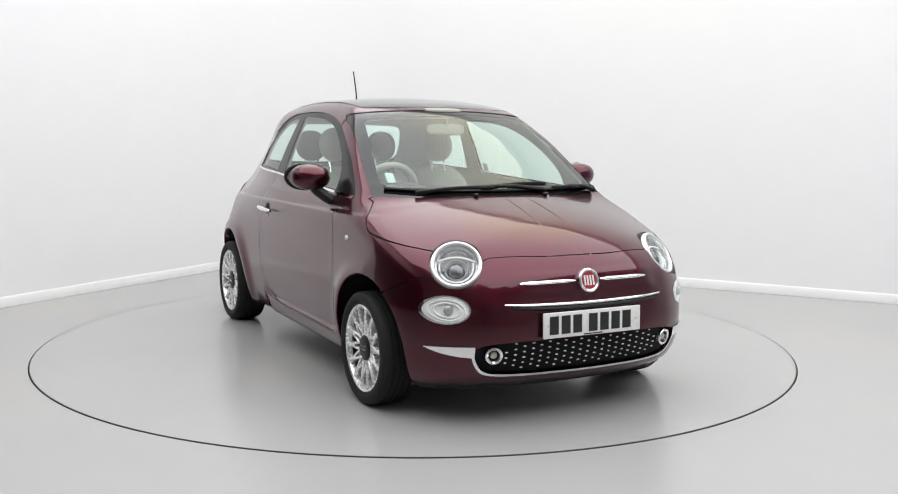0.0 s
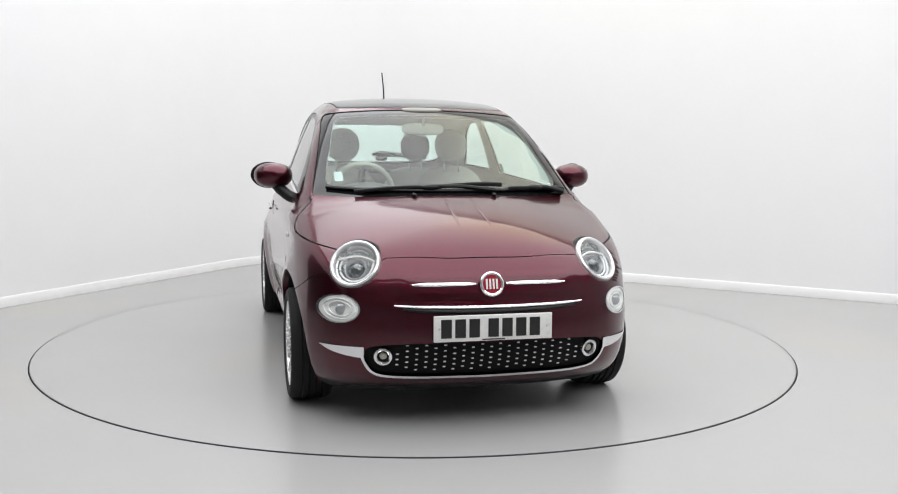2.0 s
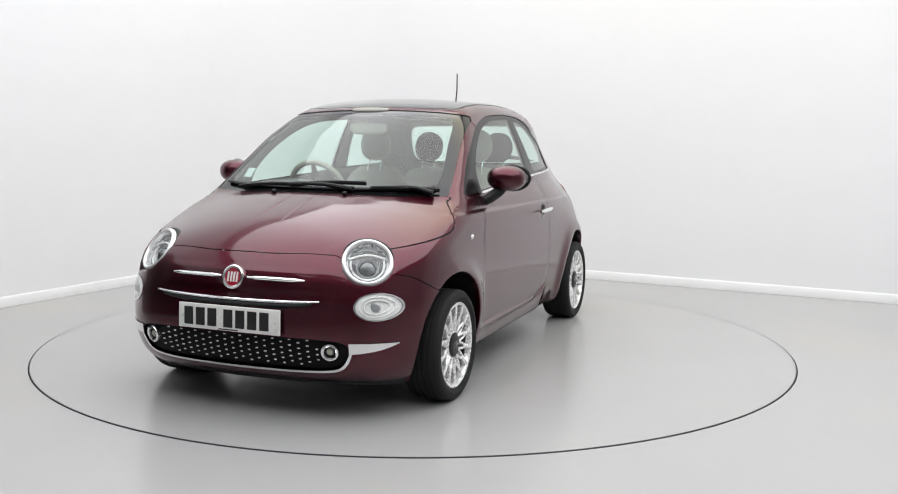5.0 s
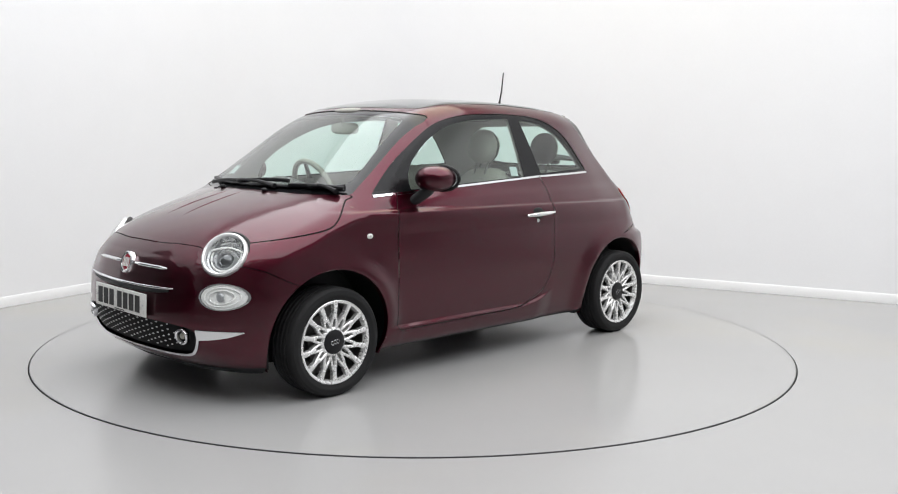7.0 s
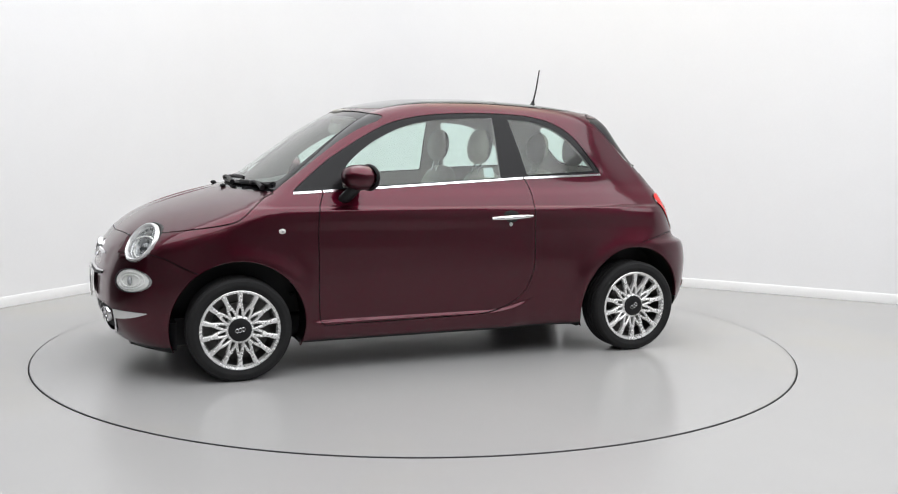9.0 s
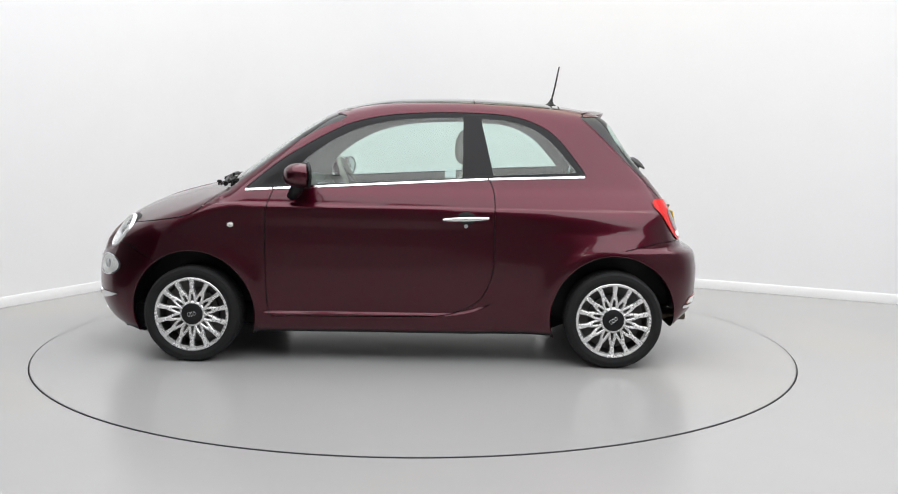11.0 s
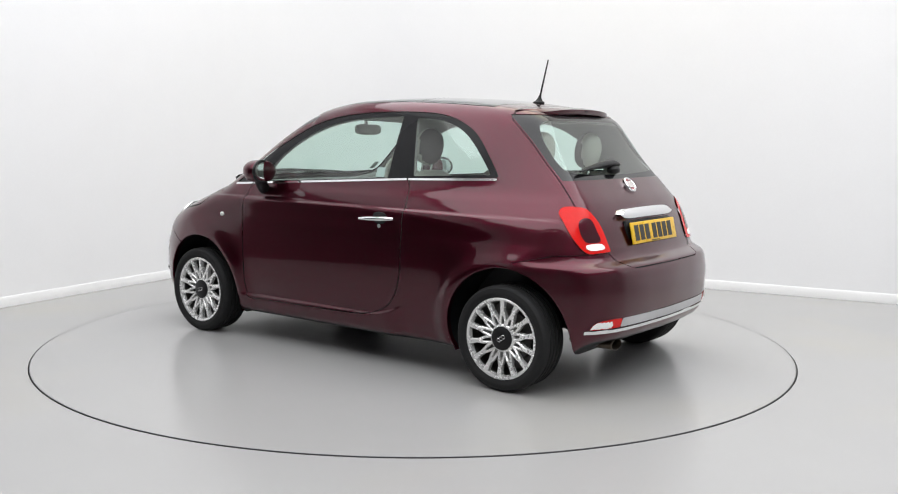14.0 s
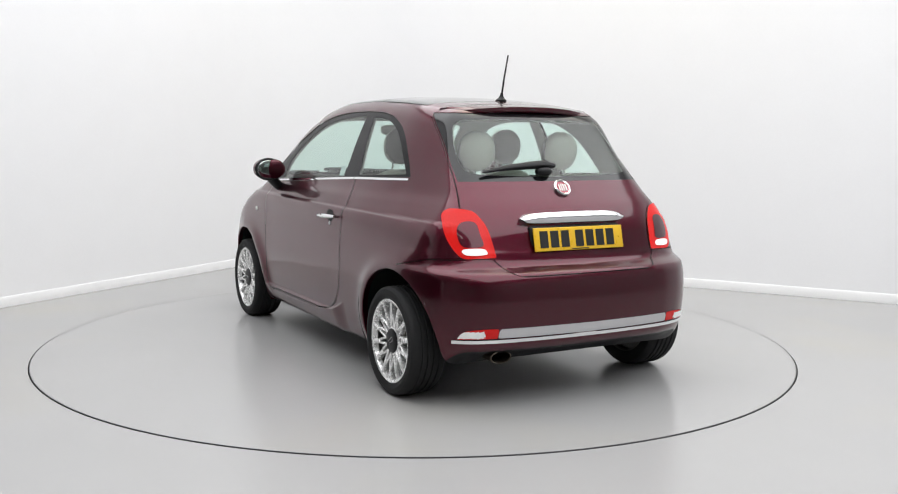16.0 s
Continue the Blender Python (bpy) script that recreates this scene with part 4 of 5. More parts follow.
def plate(centre, normal, yellow):
    z = Vector(normal).normalized()
    m = Matrix.Translation(centre) @ z.to_track_quat("Y", "Z").to_matrix().to_4x4()
    bm = bmesh.new()
    box(bm, -0.26, 0.26, -0.004, 0.004, -0.0555, 0.0555, 0.003)
    bm.transform(m)
    p = part("number_plate", bm, YELLOW_PLATE if yellow else WHITE_PLATE, CAR, ("yellow" if yellow else "white") + " plate with plain dark bars")
    x = -0.205
    for i in range(7):
        bm = bmesh.new()
        box(bm, x, x + 0.046, 0.0042, 0.0056, -0.0395, 0.0395, 0.0)
        bm.transform(m)
        part("plate_bar", bm, INK, p, smooth=False)
        x += 0.061 + (0.022 if i == 3 else 0)
    for s in (-1, 1):
        bm = bmesh.new()
        lathe(bm, [(0.005, 0.004), (0.004, 0.006), (0.0004, 0.0065)], 12, Matrix.Translation((s * 0.236, 0, 0)))
        bm.transform(m)
        part("screw", bm, YELLOW_PLATE if yellow else SATIN, p)
    bm = bmesh.new()
    box(bm, -0.05, 0.05, 0.0042, 0.005, -0.0515, -0.0465)
    bm.transform(m)
    part("maker_line", bm, INK, p, smooth=False)


def strip(name, rows, half, off, material, label=""):
    """A moulding that lies on the nose or tail: rows of (x or -1, y, z)."""
    bm = bmesh.new()
    pts = [on_body(x=x, y=abs(y), z=z, off=off) * 1 for x, y, z in rows]
    for p, (_, y, _) in zip(pts, rows):
        if y < 0:
            p.y = -p.y
    k = len(pts) - 1
    tube(bm, pts, [half * (0.45 + 0.55 * min(1, 6 * min(i, k - i) / k)) for i in range(k + 1)], 10, 0.9)
    return part(name, bm, material, CAR, label)


def front_details():
    badge(on_body(y=0.0, z=0.624, off=0.006), (1, 0, 0.28), 0.055)
    for s in (-1, 1):
        strip("moustache_bar", [(None, s * (0.066 + 0.272 * k / 12), 0.627 - 0.002 * k / 12) for k in range(13)], 0.0105, 0.004, CHROME, "slim chrome bar beside the badge")
    strip("chin_bar", [(None, -0.415 + 0.83 * k / 32, 0.533 + 0.008 * abs(k / 16 - 1) ** 3) for k in range(33)], 0.0088, 0.007, CHROME, "long slim chrome bar over the plate")
    strip("chin_slot", [(None, -0.38 + 0.76 * k / 32, 0.517 + 0.012 * abs(k / 16 - 1) ** 3) for k in range(33)], 0.0125, 0.002, BLACK, "dark air slot under the chrome bar")
    plate(Vector((1.838, 0.0, 0.449)), (1, 0, 0.03), False)
    grille = bpy.data.objects["grille"]
    for r in range(5):
        for c in range(21):
            y, zz = -0.40 + 0.04 * c, 0.258 + 0.0255 * r + (0.0128 if c % 2 else 0.0)
            if zz > 0.374 or (abs(y) > 0.37 and not 0.27 < zz < 0.36) or (abs(abs(y) - 0.46) < 0.05 and abs(zz - 0.328) < 0.05):
                continue
            p = on_body(y=abs(y), z=zz, off=-0.011)
            bm = bmesh.new()
            blob(bm, (p.x, y, p.z), (0.004, 0.0070, 0.0031), 2.6, seg=8)
            part("stud", bm, STUD, grille)
    for s in (-1, 1):
        c = on_body(y=0.460, z=0.328, off=0.0)
        n = Vector(gradient(np.array([c]))[0])
        n.y *= s
        c.y *= s
        m = Matrix.Translation(c) @ n.to_track_quat("Y", "Z").to_matrix().to_4x4()
        bm = bmesh.new()
        lathe(bm, [(0.024, -0.004), (0.026, 0.006), (0.031, 0.010), (0.038, 0.007), (0.040, -0.002), (0.040, -0.02)], 40, m)
        f = part("fog_lamp", bm, CHROME, CAR, "round fog lamp with a chrome ring")
        bm = bmesh.new()
        lathe(bm, [(0.027, 0.0), (0.015, -0.008), (0.0005, -0.010)], 32, m)
        part("bowl", bm, BLACK, f, "black lamp bowl")
        bm = bmesh.new()
        lathe(bm, [(0.016, -0.006), (0.013, 0.002), (0.0005, 0.004)], 24, m)
        part("bulb_cover", bm, BEIGE, f, "pale round bulb cover")
        # headlight: chrome ring, bowl, projector and domed lens on one axis
        flip = Vector((1, s, 1))
        m = Matrix.Translation(Vector(LAMP_AT) * flip) @ (Vector(LAMP_OUT) * flip).to_track_quat("Y", "Z").to_matrix().to_4x4()
        bm = bmesh.new()
        lathe(bm, [(0.094, -0.02), (0.094, 0.004), (0.097, 0.011), (0.103, 0.014), (0.110, 0.011), (0.114, 0.002), (0.115, -0.012), (0.115, -0.05)], 72, m)
        lamp = part("headlight", bm, LAMP_RING, CAR, "round headlight with a bright chrome ring")
        bm = bmesh.new()
        lathe(bm, [(0.115, -0.004), (0.122, -0.004), (0.127, -0.009), (0.129, -0.02), (0.129, -0.06)], 64, m)
        part("seal", bm, BLACK, lamp, "thin black seal round the lamp")
        bm = bmesh.new()
        lathe(bm, [(0.095, 0.0), (0.092, -0.012), (0.084, -0.016), (0.080, -0.030), (0.066, -0.046), (0.040, -0.058), (0.0005, -0.062)], 64, m)
        part("bowl", bm, REFLECTOR, lamp, "silver reflector bowl")
        low_m = m @ Matrix.Translation((0, 0, -0.016))
        bm = bmesh.new()
        lathe(bm, [(0.052, -0.05), (0.051, -0.020), (0.047, -0.014), (0.042, -0.018), (0.038, -0.034)], 48, low_m)
        part("inner_ring", bm, LAMP_GREY, lamp, "silver ring round the projector")
        bm = bmesh.new()
        lathe(bm, [(0.039, -0.034), (0.034, -0.018), (0.020, -0.008), (0.0005, -0.004)], 40, low_m)
        part("projector", bm, PROJECTOR, lamp, "glassy grey projector lens")
        bm = bmesh.new()
        tube(bm, [(0.080 * q, -0.010, 0.020 + 0.022 * math.cos(1.5 * q)) for q in (j / 12 - 1 for j in range(25))], 0.0042, 8)
        bm.transform(m)
        part("light_bar", bm, BRIGHT_BOWL, lamp, "pale curved bar across the lamp")
        bm = bmesh.new()
        tube(bm, [(0.074 * math.cos(q), -0.020, 0.074 * math.sin(q)) for q in (math.radians(165 + 210 * j / 30) for j in range(31))], 0.0050, 8)
        bm.transform(m)
        part("light_arc", bm, BRIGHT_BOWL, lamp, "pale arc under the projector")
        bm = bmesh.new()
        tube(bm, [(0.062 * math.cos(q), -0.020, 0.010 + 0.062 * math.sin(q)) for q in (math.radians(48 + 84 * j / 14) for j in range(15))], 0.0060, 8)
        bm.transform(m)
        part("upper_reflector", bm, LAMP_GREY, lamp, "grey upper reflector")
        bm = bmesh.new()
        lathe(bm, [(0.096, 0.003), (0.088, 0.010), (0.07, 0.017), (0.04, 0.022), (0.0005, 0.024)], 64, m)
        part("lens", bm, CLEAR_LENS, lamp, "clear domed lens").visible_shadow = False
        # bulb of the daytime lamp
        low = [o for o in CAR.children if o.name.startswith("daytime_lamp")][0 if s > 0 else 1]
        c = on_body(y=0.630, z=0.519, off=-0.012)
        c.y *= s
        bm = bmesh.new()
        blob(bm, c, (0.012, 0.026, 0.022), 2.3, seg=24)
        part("bulb", bm, LAMP_GREY, low, "grey bulb cover")
        for a, rr in ((0.62, 0.0038), (0.86, 0.0030)):
            bm = bmesh.new()
            pts = [on_body(y=0.633 + 0.070 * a * math.cos(q), z=0.519 + 0.050 * a * math.sin(q), off=-0.013 + 0.010 * a) for q in (2 * math.pi * k / 28 for k in range(28))]
            tube(bm, [p * Vector((1, s, 1)) for p in pts], rr, 6, closed=True)
            part("flute", bm, BRIGHT_BOWL, low, "pale oval step of the reflector")
        # side repeater
        c = on_body(x=0.932, z=0.760, off=0.001)
        c.y *= s
        bm = bmesh.new()
        blob(bm, c, (0.018, 0.007, 0.013), 2.2, seg=20)
        rp = part("side_repeater", bm, WHITE_PLATE, CAR, "small oval clear side repeater")
        bm = bmesh.new()
        blob(bm, c + Vector((0, s * 0.003, 0)), (0.006, 0.006, 0.006), 2, seg=12)
        part("bulb", bm, LAMP_GREY, rp)
    # creases of the bonnet: two shallow ribs running to the badge
    for s in (-1, 1):
        bm = bmesh.new()
        pts = []
        for k in range(13):
            x = 1.18 + 0.36 * k / 12
            y = 0.062 + 0.012 * k / 12
            p = on_body(x=x, y=y, off=-0.0025)
            pts.append((p.x, s * y, p.z))
        tube(bm, pts, [0.0105 * math.sin(math.pi * (0.08 + 0.84 * k / 12)) ** 0.5 for k in range(13)], 8, 0.62)
        part("bonnet_crease", bm, PAINT, bpy.data.objects["bonnet"]).location = (0, 0, 0)


front_details()


# ---- sides: mirrors, handles, belt strip ----
def side_details():
    for s in (1, -1):
        bm = bmesh.new()
        vs = blob(bm, (0.012, 0, 0), (0.092, 0.100, 0.066), 2.3)
        for v in vs:
            if v.co.x < -0.030:
                v.co.x = -0.030 - (v.co.x + 0.030) * -0.25
            v.co.x += 0.25 * max(v.co.y, 0) * -0.6
        bm.transform(Matrix.Translation((0.530, 0.834, 1.034)))
        if s < 0:
            bm.transform(Matrix.Diagonal((1, -1, 1, 1)))
            bmesh.ops.reverse_faces(bm, faces=bm.faces)
        mr = part("door_mirror", bm, PAINT, CAR, "burgundy door mirror on a black stalk")
        bm = bmesh.new()
        tube(bm, [(0.60, s * 0.735, 0.915), (0.585, s * 0.765, 0.935), (0.565, s * 0.800, 0.965), (0.55, s * 0.815, 1.0)], [0.034, 0.036, 0.036, 0.046], 16, 0.8)
        part("stalk", bm, BLACK, mr, "black plastic stalk")
        bm = bmesh.new()
        blob(bm, (0.494, s * 0.846, 1.034), (0.008, 0.084, 0.055), 2.6)
        bm.transform(Matrix.Translation((0.486, s * 0.85, 1.034)) @ pose(0, 0, 0, 0, 0, s * 17) @ Matrix.Translation((-0.486, -s * 0.85, -1.034)))
        part("mirror_glass", bm, MIRROR_GLASS, mr, "silvered mirror glass")
        bm = bmesh.new()
        pts = [(0.497 + 0.0 * q, s * 0.850 + 0.090 * math.cos(q), 1.034 + 0.061 * math.sin(q)) for q in (2 * math.pi * k / 32 for k in range(32))]
        tube(bm, pts, 0.009, 8, closed=True)
        bm.transform(Matrix.Translation((0.486, s * 0.85, 1.034)) @ pose(0, 0, 0, 0, 0, s * 17) @ Matrix.Translation((-0.486, -s * 0.85, -1.034)))
        part("mirror_rim", bm, BLACK, mr, "black rim of the mirror")
        # handle over its dark cup
        door = DOORS["left" if s > 0 else "right"]
        y = on_body(x=-0.345, z=0.808).y
        bm = bmesh.new()
        pts = [(-0.222 - 0.245 * k / 10, s * (y + 0.010 + 0.022 * math.sin(math.pi * (0.12 + 0.76 * k / 10)) ** 0.6), 0.803 + 0.010 * k / 10) for k in range(11)]
        tube(bm, pts, [0.0145 * math.sin(math.pi * (0.10 + 0.8 * k / 10)) ** 0.45 for k in range(11)], 12, 0.9)
        part("handle", bm, CHROME, door, "chrome door handle")
        bm = bmesh.new()
        blob(bm, (-0.345, s * (y - 0.004), 0.808), (0.055, 0.007, 0.036), 2.2)
        part("handle_cup", bm, GAP, door, "dark cup behind the handle")
        bm = bmesh.new()
        lathe(bm, [(0.011, 0.0), (0.010, 0.003), (0.0005, 0.003)], 16, Matrix.Translation((-0.345, s * (on_body(x=-0.345, z=0.775).y), 0.768)) @ pose(0, 0, 0, 0, 0, 0 if s > 0 else 180))
        part("lock", bm, SATIN, door, "small silver lock")
        # belt strip in three lengths
        for a, b in ((0.862, 0.716), (0.706, -0.458), (-0.466, -0.994)):
            bm = bmesh.new()
            n = max(4, int(abs(a - b) / 0.06))
            rows = []
            for k in range(n + 1):
                x = a + (b - a) * k / n
                z = 0.9475 + (0.865 - x) * 0.0535 - 0.014 * max(0, (-x - 0.45)) / 0.55
                p0, p1 = on_body(x=x, z=z - 0.0055, off=0.004), on_body(x=x, z=z + 0.0055, off=0.004)
                q0, q1 = on_body(x=x, z=z - 0.0075, off=-0.004), on_body(x=x, z=z + 0.0075, off=-0.004)
                rows.append([bm.verts.new((p.x, s * p.y, p.z)) for p in (q0, p0, p1, q1)])
            for u, v in zip(rows, rows[1:]):
                for k in range(3):
                    bm.faces.new((u[k], u[k + 1], v[k + 1], v[k]))
            bmesh.ops.recalc_face_normals(bm, faces=bm.faces)
            part("belt_strip", bm, CHROME, CAR, "chrome strip under the side windows")


side_details()


# ---- wipers, aerial, tail ----
def wiper(rows, pivot, name, rear=False):
    bm = bmesh.new()
    pts = []
    for x, y, z in rows:
        p = on_body(x=-1, y=abs(y), z=z, off=0.016) if rear else on_body(x=x, y=abs(y), off=0.016)
        pts.append((p.x, y, p.z))
    k = len(pts) - 1
    tube(bm, pts, [0.004 + 0.006 * (i / k) if rear else 0.008 for i in range(k + 1)], 8, 1.3)
    w = part(name, bm, BLACK, CAR, "black wiper resting on the glass")
    bm = bmesh.new()
    mid = Vector(pts[k // 2])
    tube(bm, [pivot, (Vector(pivot) * 0.5 + mid * 0.5) + Vector((0, 0, 0.012)), mid + Vector((0.004, 0, 0.008))], [0.014, 0.010, 0.007], 8)
    part("wiper_arm", bm, BLACK, w, "black wiper arm")
    bm = bmesh.new()
    blob(bm, mid, (0.018, 0.045, 0.014), 2.6, seg=16)
    part("wiper_joint", bm, BLACK, w, "black blade joint")


def tail_details():
    wiper([(1.030 + 0.045 * (1 - abs(k / 7 - 1)) , -0.478 + 0.745 * k / 14, 0) for k in range(15)], (1.095, 0.22, 0.985), "wiper")
    wiper([(0.955 + 0.10 * (1 - k / 9), 0.300 + 0.33 * k / 9, 0) for k in range(10)], (1.00, 0.61, 0.972), "wiper")
    bm = bmesh.new()
    pts = [on_body(x=1.085 - 0.26 * (y / 0.62) ** 2 * 0.6, y=abs(y), off=0.003) for y in [-0.60 + 1.2 * k / 30 for k in range(31)]]
    for p, k in zip(pts, range(31)):
        if k < 15:
            p.y = -p.y
    tube(bm, pts, 0.016, 8, 0.5)
    part("scuttle", bm, BLACK, CAR, "black scuttle panel at the foot of the screen")
    for s in (-1, 1):
        p = on_body(x=1.142, y=0.2, off=0.008)
        bm = bmesh.new()
        blob(bm, (p.x, s * 0.2, p.z), (0.016, 0.012, 0.010), 2.3, seg=14)
        part("washer_jet", bm, BLACK, CAR, "small black washer jet")
    # aerial
    b = on_body(x=-0.842, y=0.0)
    bm = bmesh.new()
    lathe_m = Matrix.Translation(b) @ pose(0, 0, 0, 90, 0, 0)
    lathe(bm, [(0.030, -0.006), (0.028, 0.006), (0.017, 0.014), (0.009, 0.028), (0.006, 0.044)], 20, lathe_m)
    for v in bm.verts:
        v.co.x = b.x + (v.co.x - b.x) * 1.25 - (v.co.z - b.z) * 0.25
    a = part("aerial", bm, BLACK, CAR, "black roof aerial on a small foot")
    bm = bmesh.new()
    tube(bm, [b + Vector((-0.010, 0, 0.035)), b + Vector((-0.03, 0, 0.12)), b + Vector((-0.053, -0.008, 0.238))], [0.0055, 0.0048, 0.0040], 8)
    part("mast", bm, BLACK, a, "thin black mast")
    # spoiler lip over the rear window
    bm = bmesh.new()
    rows = []
    for k in range(33):
        y = -0.45 + 0.90 * k / 32
        q = abs(y) / 0.45
        p = on_body(x=-1.040 + 0.05 * q ** 4, y=abs(y))
        tip = Vector((-1.150 + 0.10 * q ** 3, y, 1.400 - 0.042 * q ** 2.5))
        p.y = y
        tip = p.lerp(tip, 1 - q ** 7)
        under = tip + Vector((0.012, 0, -0.026))
        back = under + Vector((0.05, 0, 0.004))
        rows.append([bm.verts.new(v) for v in (p + Vector((0.05, 0, 0.0)), p + Vector((0, 0, 0.004)), (p * 0.5 + tip * 0.5) + Vector((0, 0, 0.007)), tip + Vector((0.012, 0, 0.003)), tip, tip + Vector((0.002, 0, -0.012)), under, back)])
    for u, v in zip(rows, rows[1:]):
        for k in range(7):
            bm.faces.new((u[k], u[k + 1], v[k + 1], v[k]))
    bmesh.ops.recalc_face_normals(bm, faces=bm.faces)
    sp = part("spoiler", bm, PAINT, CAR)
    bm = bmesh.new()
    box(bm, -1.152, -1.146, -0.012, 0.012, 1.386, 1.392)
    part("washer_slot", bm, GAP, sp, "small dark washer slot", smooth=False)
    # rear wiper, badge, bar and plate
    bm = bmesh.new()
    rows = [(0.41, 1.066), (0.33, 1.080), (0.24, 1.090), (0.14, 1.098), (0.06, 1.102), (0.0, 1.096)]
    pts = [on_body(x=-1, y=abs(y), z=z, off=0.022) for y, z in rows]
    tube(bm, pts, [0.006, 0.013, 0.019, 0.025, 0.028, 0.014], 10, 0.8)
    rw = part("rear_wiper", bm, BLACK, CAR, "black rear wiper with a thick arm")
    bm = bmesh.new()
    blob(bm, on_body(x=-1, y=0.07, z=1.075, off=0.012), (0.03, 0.045, 0.022), 2.4, seg=16)
    part("wiper_foot", bm, BLACK, rw, "black wiper foot")
    badge(on_body(x=-1, y=0.0, z=1.0, off=0.004), (-0.80, 0, 0.60), 0.047, "rear_badge")
    bm = bmesh.new()
    rows = []
    for k in range(25):
        y = -0.30 + 0.60 * k / 24
        q = abs(y) / 0.30
        c = Vector((-1.506, y, 0.866 + 0.004 * (1 - q * q)))
        h = 0.024 * (1 - q ** 6) ** 0.5 + 0.003
        rows.append([bm.verts.new(c + Vector((-dx - 0.010 * (1 - q ** 4), 0, dz * h))) for dx, dz in ((-0.03, 1.0), (0.006, 1.0), (0.018, 0.6), (0.026, -0.1), (0.026, -0.8), (0.018, -1.0), (-0.03, -1.0))])
    for u, v in zip(rows, rows[1:]):
        for k in range(6):
            bm.faces.new((u[k], u[k + 1], v[k + 1], v[k]))
    bmesh.ops.recalc_face_normals(bm, faces=bm.faces)
    part("boot_handle", bm, CHROME, bpy.data.objects["tailgate"], "broad chrome handle over the plate")
    plate(Vector((-1.568, 0.0, 0.773)), (-0.975, 0, 0.22), True)
    bm = bmesh.new()
    box(bm, -1.548, -1.525, -0.264, 0.264, 0.714, 0.838, 0.01)
    bm.transform(Matrix.Translation((-1.55, 0, 0.775)) @ pose(0, 0, 0, 0, 12, 0) @ Matrix.Translation((1.55, 0, -0.775)))
    part("plate_recess", bm, BLACK, bpy.data.objects["tailgate"], "dark recess behind the plate")
    # exhaust and what hangs under the car
    bm = bmesh.new()
    lathe(bm, [(0.022, -0.24), (0.030, -0.20), (0.030, 0.0), (0.027, 0.002), (0.026, -0.10), (0.0005, -0.10)], 24, Matrix.Translation((-1.600, 0.450, 0.244)) @ pose(0, 0, 0, 0, 0, 90) @ Matrix.Diagonal((1.9, 1, 0.95, 1)))
    part("exhaust_tip", bm, RUSTY, CAR, "stained steel exhaust tip")
    bm = bmesh.new()
    blob(bm, (-1.38, 0.16, 0.330), (0.12, 0.36, 0.065), 3.0)
    part("silencer", bm, STEEL, CAR, "grey steel silencer")
    bm = bmesh.new()
    box(bm, -0.80, 1.35, -0.55, 0.55, 0.165, 0.30, 0.03)
    part("floor_pan", bm, BLACK, CAR, "black floor pan")
    bm = bmesh.new()
    plan = [(1.30, 0.56), (1.45, 0.56), (1.45, 0.68), (1.50, 0.66), (1.58, 0.60), (1.66, 0.45), (1.70, 0.0)]
    ring = plan + [(x, -y) for x, y in plan[-2::-1]]
    lower, upper = ([bm.verts.new((x, y, z)) for x, y in ring] for z in (0.160, 0.300))
    bm.faces.new(lower), bm.faces.new(upper[::-1])
    for k in range(len(ring)):
        bm.faces.new((lower[k], upper[k], upper[k - 1], lower[k - 1]))
    bmesh.ops.recalc_face_normals(bm, faces=bm.faces)
    part("undertray", bm, BLACK, CAR, "black tray under the engine", smooth=False)
    bm = bmesh.new()
    tube(bm, [(-1.15, -0.64, 0.270), (-1.10, -0.4, 0.290), (-1.10, 0.4, 0.290), (-1.15, 0.64, 0.270)], 0.035, 12)
    part("rear_axle", bm, BLACK, CAR, "black rear axle beam")


tail_details()


# ---- the cabin ----
def seat(y, front=True):
    s = new("front_seat" if front else "rear_seat")
    s.parent = CAR
    s.location = OFF + Vector((0, y, 0))
    s["label"] = "ivory front seat with a round headrest" if front else "ivory rear seat with a round headrest"
    x0 = -0.02 if front else -0.72
    bm = bmesh.new()
    blob(bm, (x0, 0, 0.47), (0.27, 0.235, 0.10), 3.2)
    part("cushion", bm, BEIGE, s)
    lean = pose(0, 0, 0, 0, -17, 0)
    bm = bmesh.new()
    blob(bm, (x0 - 0.265, 0, 0.76), (0.085, 0.235, 0.31 if front else 0.28), 2.9, lean)
    part("backrest", bm, BEIGE, s)
    bm = bmesh.new()
    hx, hz = (-0.335, 1.19) if front else (-1.02, 1.175)
    hy = 0.0
    blob(bm, (hx, hy, hz), (0.062, 0.104, 0.104), 2.25, pose(0, 0, 0, 0, -8, 0))
    head = part("headrest", bm, BEIGE if front else TAUPE, s, "round headrest, one face ivory and the other grey-brown")
    head.data.materials.append(TAUPE if front else BEIGE)
    for f in head.data.polygons:
        f.material_index = int(f.center.x < hx - 0.012)
    for k in (-1, 1):
        bm = bmesh.new()
        tube(bm, [(hx, hy + k * 0.045, hz - 0.07), (hx + 0.03, hy + k * 0.045, hz - 0.17)], 0.006, 8)
        part("post", bm, CHROME, s, "chrome headrest post")


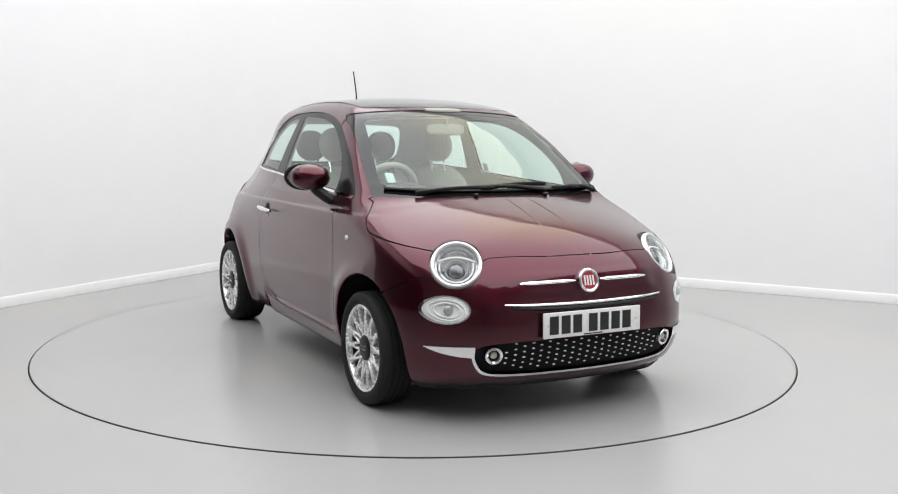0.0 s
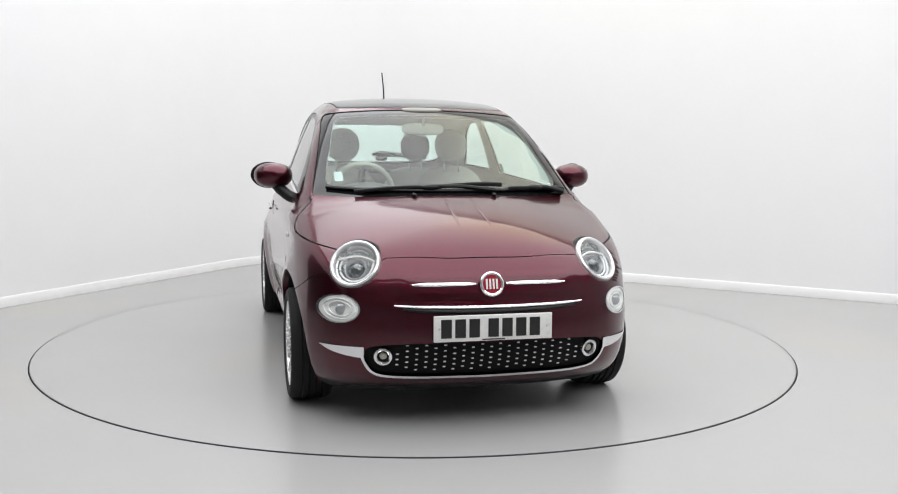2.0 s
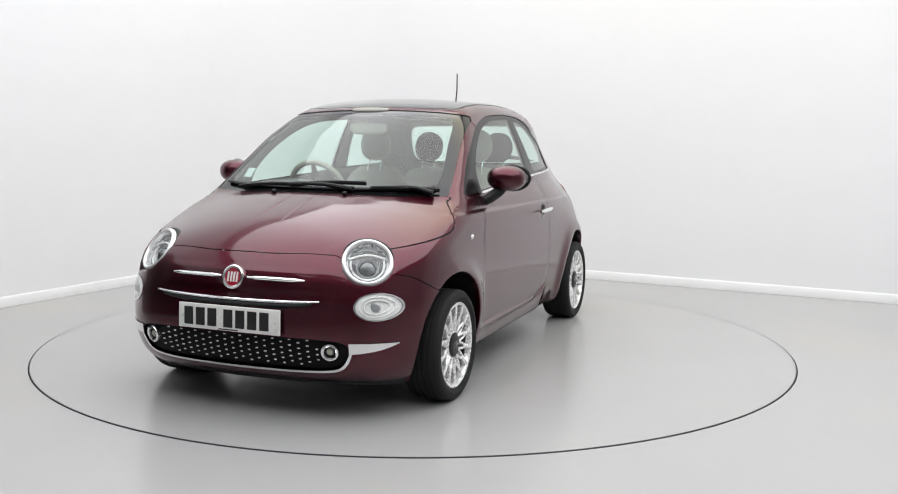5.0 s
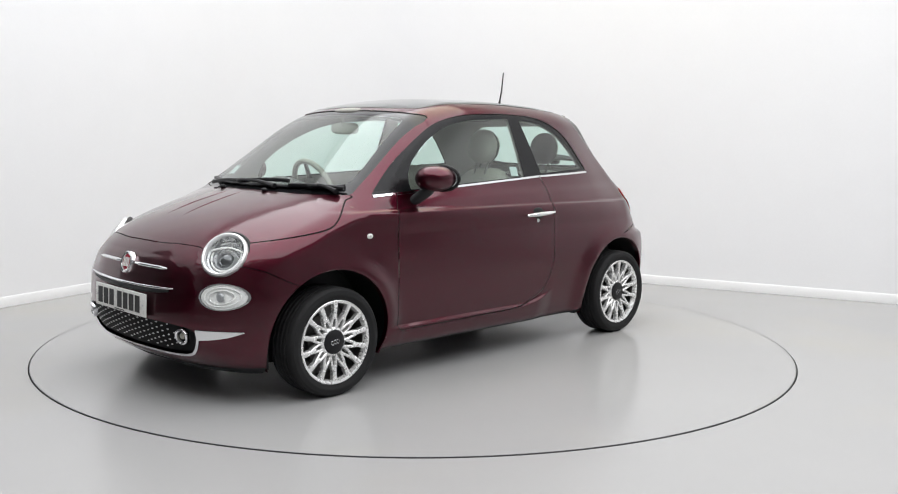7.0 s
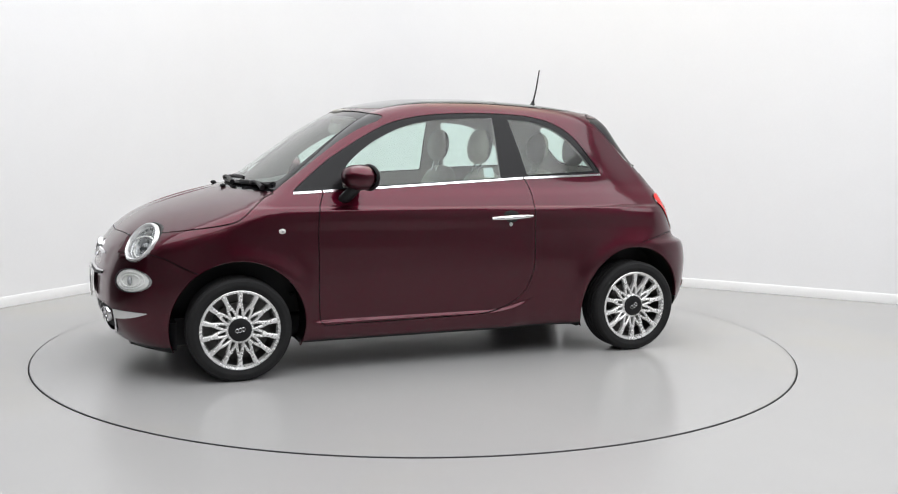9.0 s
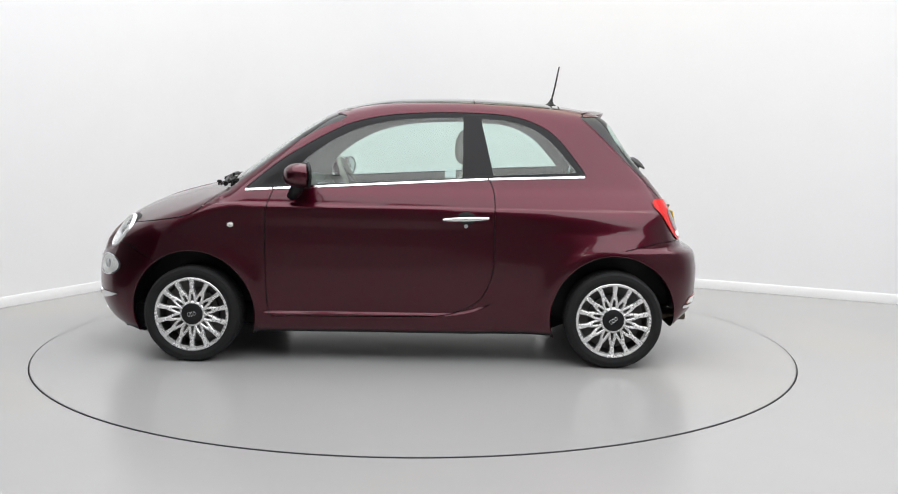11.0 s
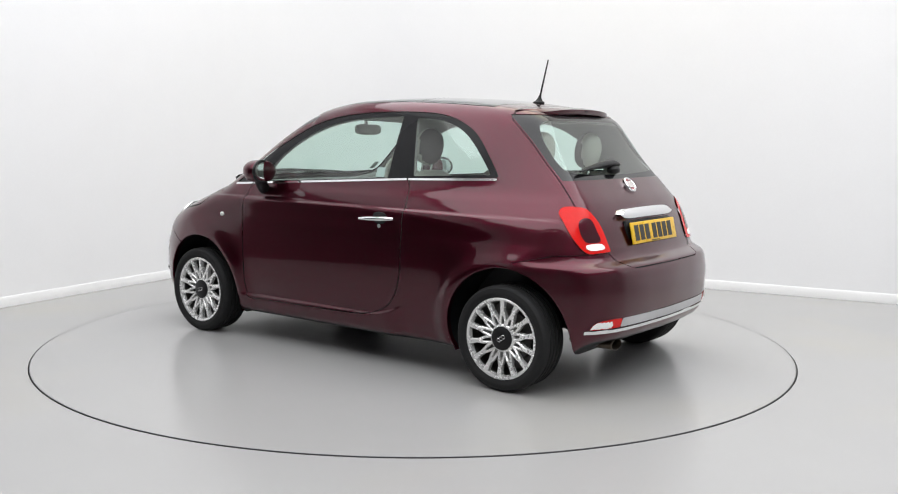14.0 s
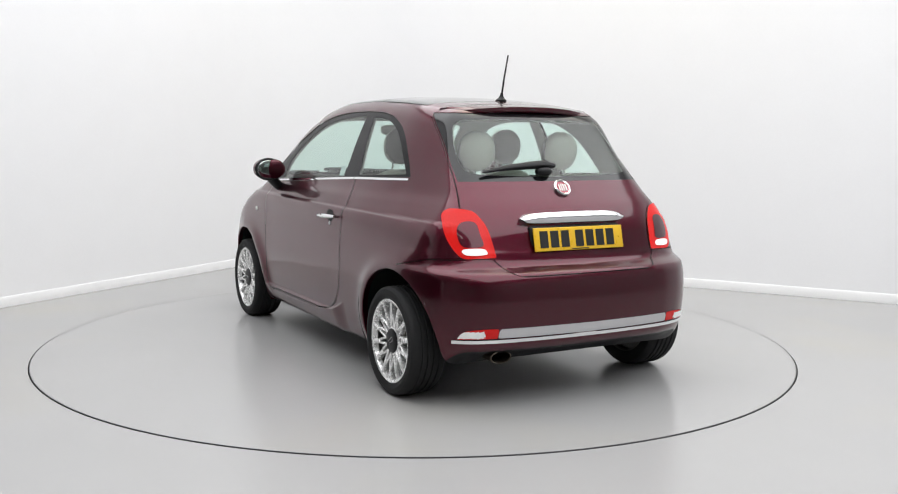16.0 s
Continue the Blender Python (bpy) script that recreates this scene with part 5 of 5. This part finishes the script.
def cabin():
    for y in (0.345, -0.352):
        seat(y)
    for y in (0.255, -0.265):
        seat(y, False)
    bm = bmesh.new()
    rows = []
    for k in range(25):
        y = -0.60 + 1.2 * k / 24
        q = abs(y) / 0.60
        hump = 0.045 * math.exp(-((y + 0.36) / 0.16) ** 2)
        rows.append([bm.verts.new((x, y, z)) for x, z in ((1.02 - 0.14 * q * q, 0.955), (0.80, 0.965), (0.66, 0.962 + hump), (0.58, 0.945 + hump), (0.545, 0.90), (0.55, 0.70), (0.60, 0.45), (0.85, 0.40))])
    for u, v in zip(rows, rows[1:]):
        for k in range(7):
            bm.faces.new((u[k], u[k + 1], v[k + 1], v[k]))
    bmesh.ops.recalc_face_normals(bm, faces=bm.faces)
    d = part("dashboard", bm, DASH, CAR, "dark grey dashboard")
    bm = bmesh.new()
    box(bm, 0.53, 0.555, -0.55, 0.55, 0.73, 0.86, 0.012)
    part("fascia", bm, BEIGE, d, "ivory fascia band")
    # steering wheel on the right side of the car
    m = Matrix.Translation((0.42, -0.352, 0.935)) @ pose(0, 0, 0, 0, -66, 0)
    bm = bmesh.new()
    tube(bm, [(0.172 * math.cos(q), 0.172 * math.sin(q), 0) for q in (2 * math.pi * k / 48 for k in range(48))], 0.0165, 12, closed=True)
    bm.transform(m)
    w = part("steering_wheel", bm, BEIGE, CAR, "ivory leather steering wheel")
    bm = bmesh.new()
    blob(bm, (0, 0, -0.01), (0.065, 0.065, 0.03), 2.4)
    for q in (0.2, math.pi - 0.2, -math.pi / 2):
        tube(bm, [(0.05 * math.cos(q), 0.05 * math.sin(q), -0.008), (0.17 * math.cos(q), 0.17 * math.sin(q), 0)], [0.022, 0.015], 8, 0.5)
    bm.transform(Matrix.Translation((0.42, -0.352, 0.935)) @ pose(0, 0, 0, 0, -66, 0) @ pose(0, 0, 0, 0, 0, 90))
    part("boss", bm, TAUPE, w, "dark centre with spokes")
    bm = bmesh.new()
    tube(bm, [(0.42, -0.352, 0.935), (0.58, -0.352, 0.86)], 0.035, 12)
    part("column", bm, DASH, w)
    bm = bmesh.new()
    blob(bm, (0.452, -0.012, 1.287), (0.018, 0.118, 0.034), 3.5)
    rv = part("rear_view_mirror", bm, BEIGE, CAR, "pale rear-view mirror")
    bm = bmesh.new()
    tube(bm, [(0.46, -0.012, 1.30), (0.475, -0.012, 1.355)], 0.010, 8)
    part("mount", bm, BEIGE, rv)
    bm = bmesh.new()
    blob(bm, (0.36, -0.012, 1.385), (0.10, 0.15, 0.022), 2.6)
    part("roof_console", bm, LINING, CAR, "grey roof console")
    bm = bmesh.new()
    box(bm, -1.36, -1.05, -0.45, 0.45, 0.985, 1.0, 0.005)
    part("parcel_shelf", bm, TAUPE, CAR, "dark parcel shelf")
    # stickers on the glass
    bm = bmesh.new()
    p = on_body(x=0.90, y=0.530, off=-0.010)
    box(bm, -0.004, 0.0, -0.022, 0.022, -0.035, 0.035)
    bm.transform(Matrix.Translation((p.x - 0.035, -0.530, p.z + 0.010)) @ pose(0, 0, 0, 0, -48, 0))
    part("tax_sticker", bm, STICKER, CAR, "small pale sticker inside the windscreen", smooth=False)
    bm = bmesh.new()
    p = on_body(x=-0.255, z=1.055, off=-0.014)
    box(bm, -0.030, 0.030, -0.001, 0.001, -0.028, 0.028)
    bm.transform(Matrix.Translation(p) @ pose(0, 0, 0, 20, 0, 0))
    part("window_sticker", bm, STICKER, CAR, "small pale sticker inside the door glass", smooth=False)


cabin()


# ---- what moves ----
def motions():
    walk(TURNTABLE, [(t, Matrix.Translation(TABLE) @ pose(0, 0, 0, 0, 0, a)) for t, a in TURNS])
    walk(CAR, [(t, Matrix.Translation(TABLE) @ pose(0, 0, 0, 0, 0, a)) for t, a in TURNS])


motions()
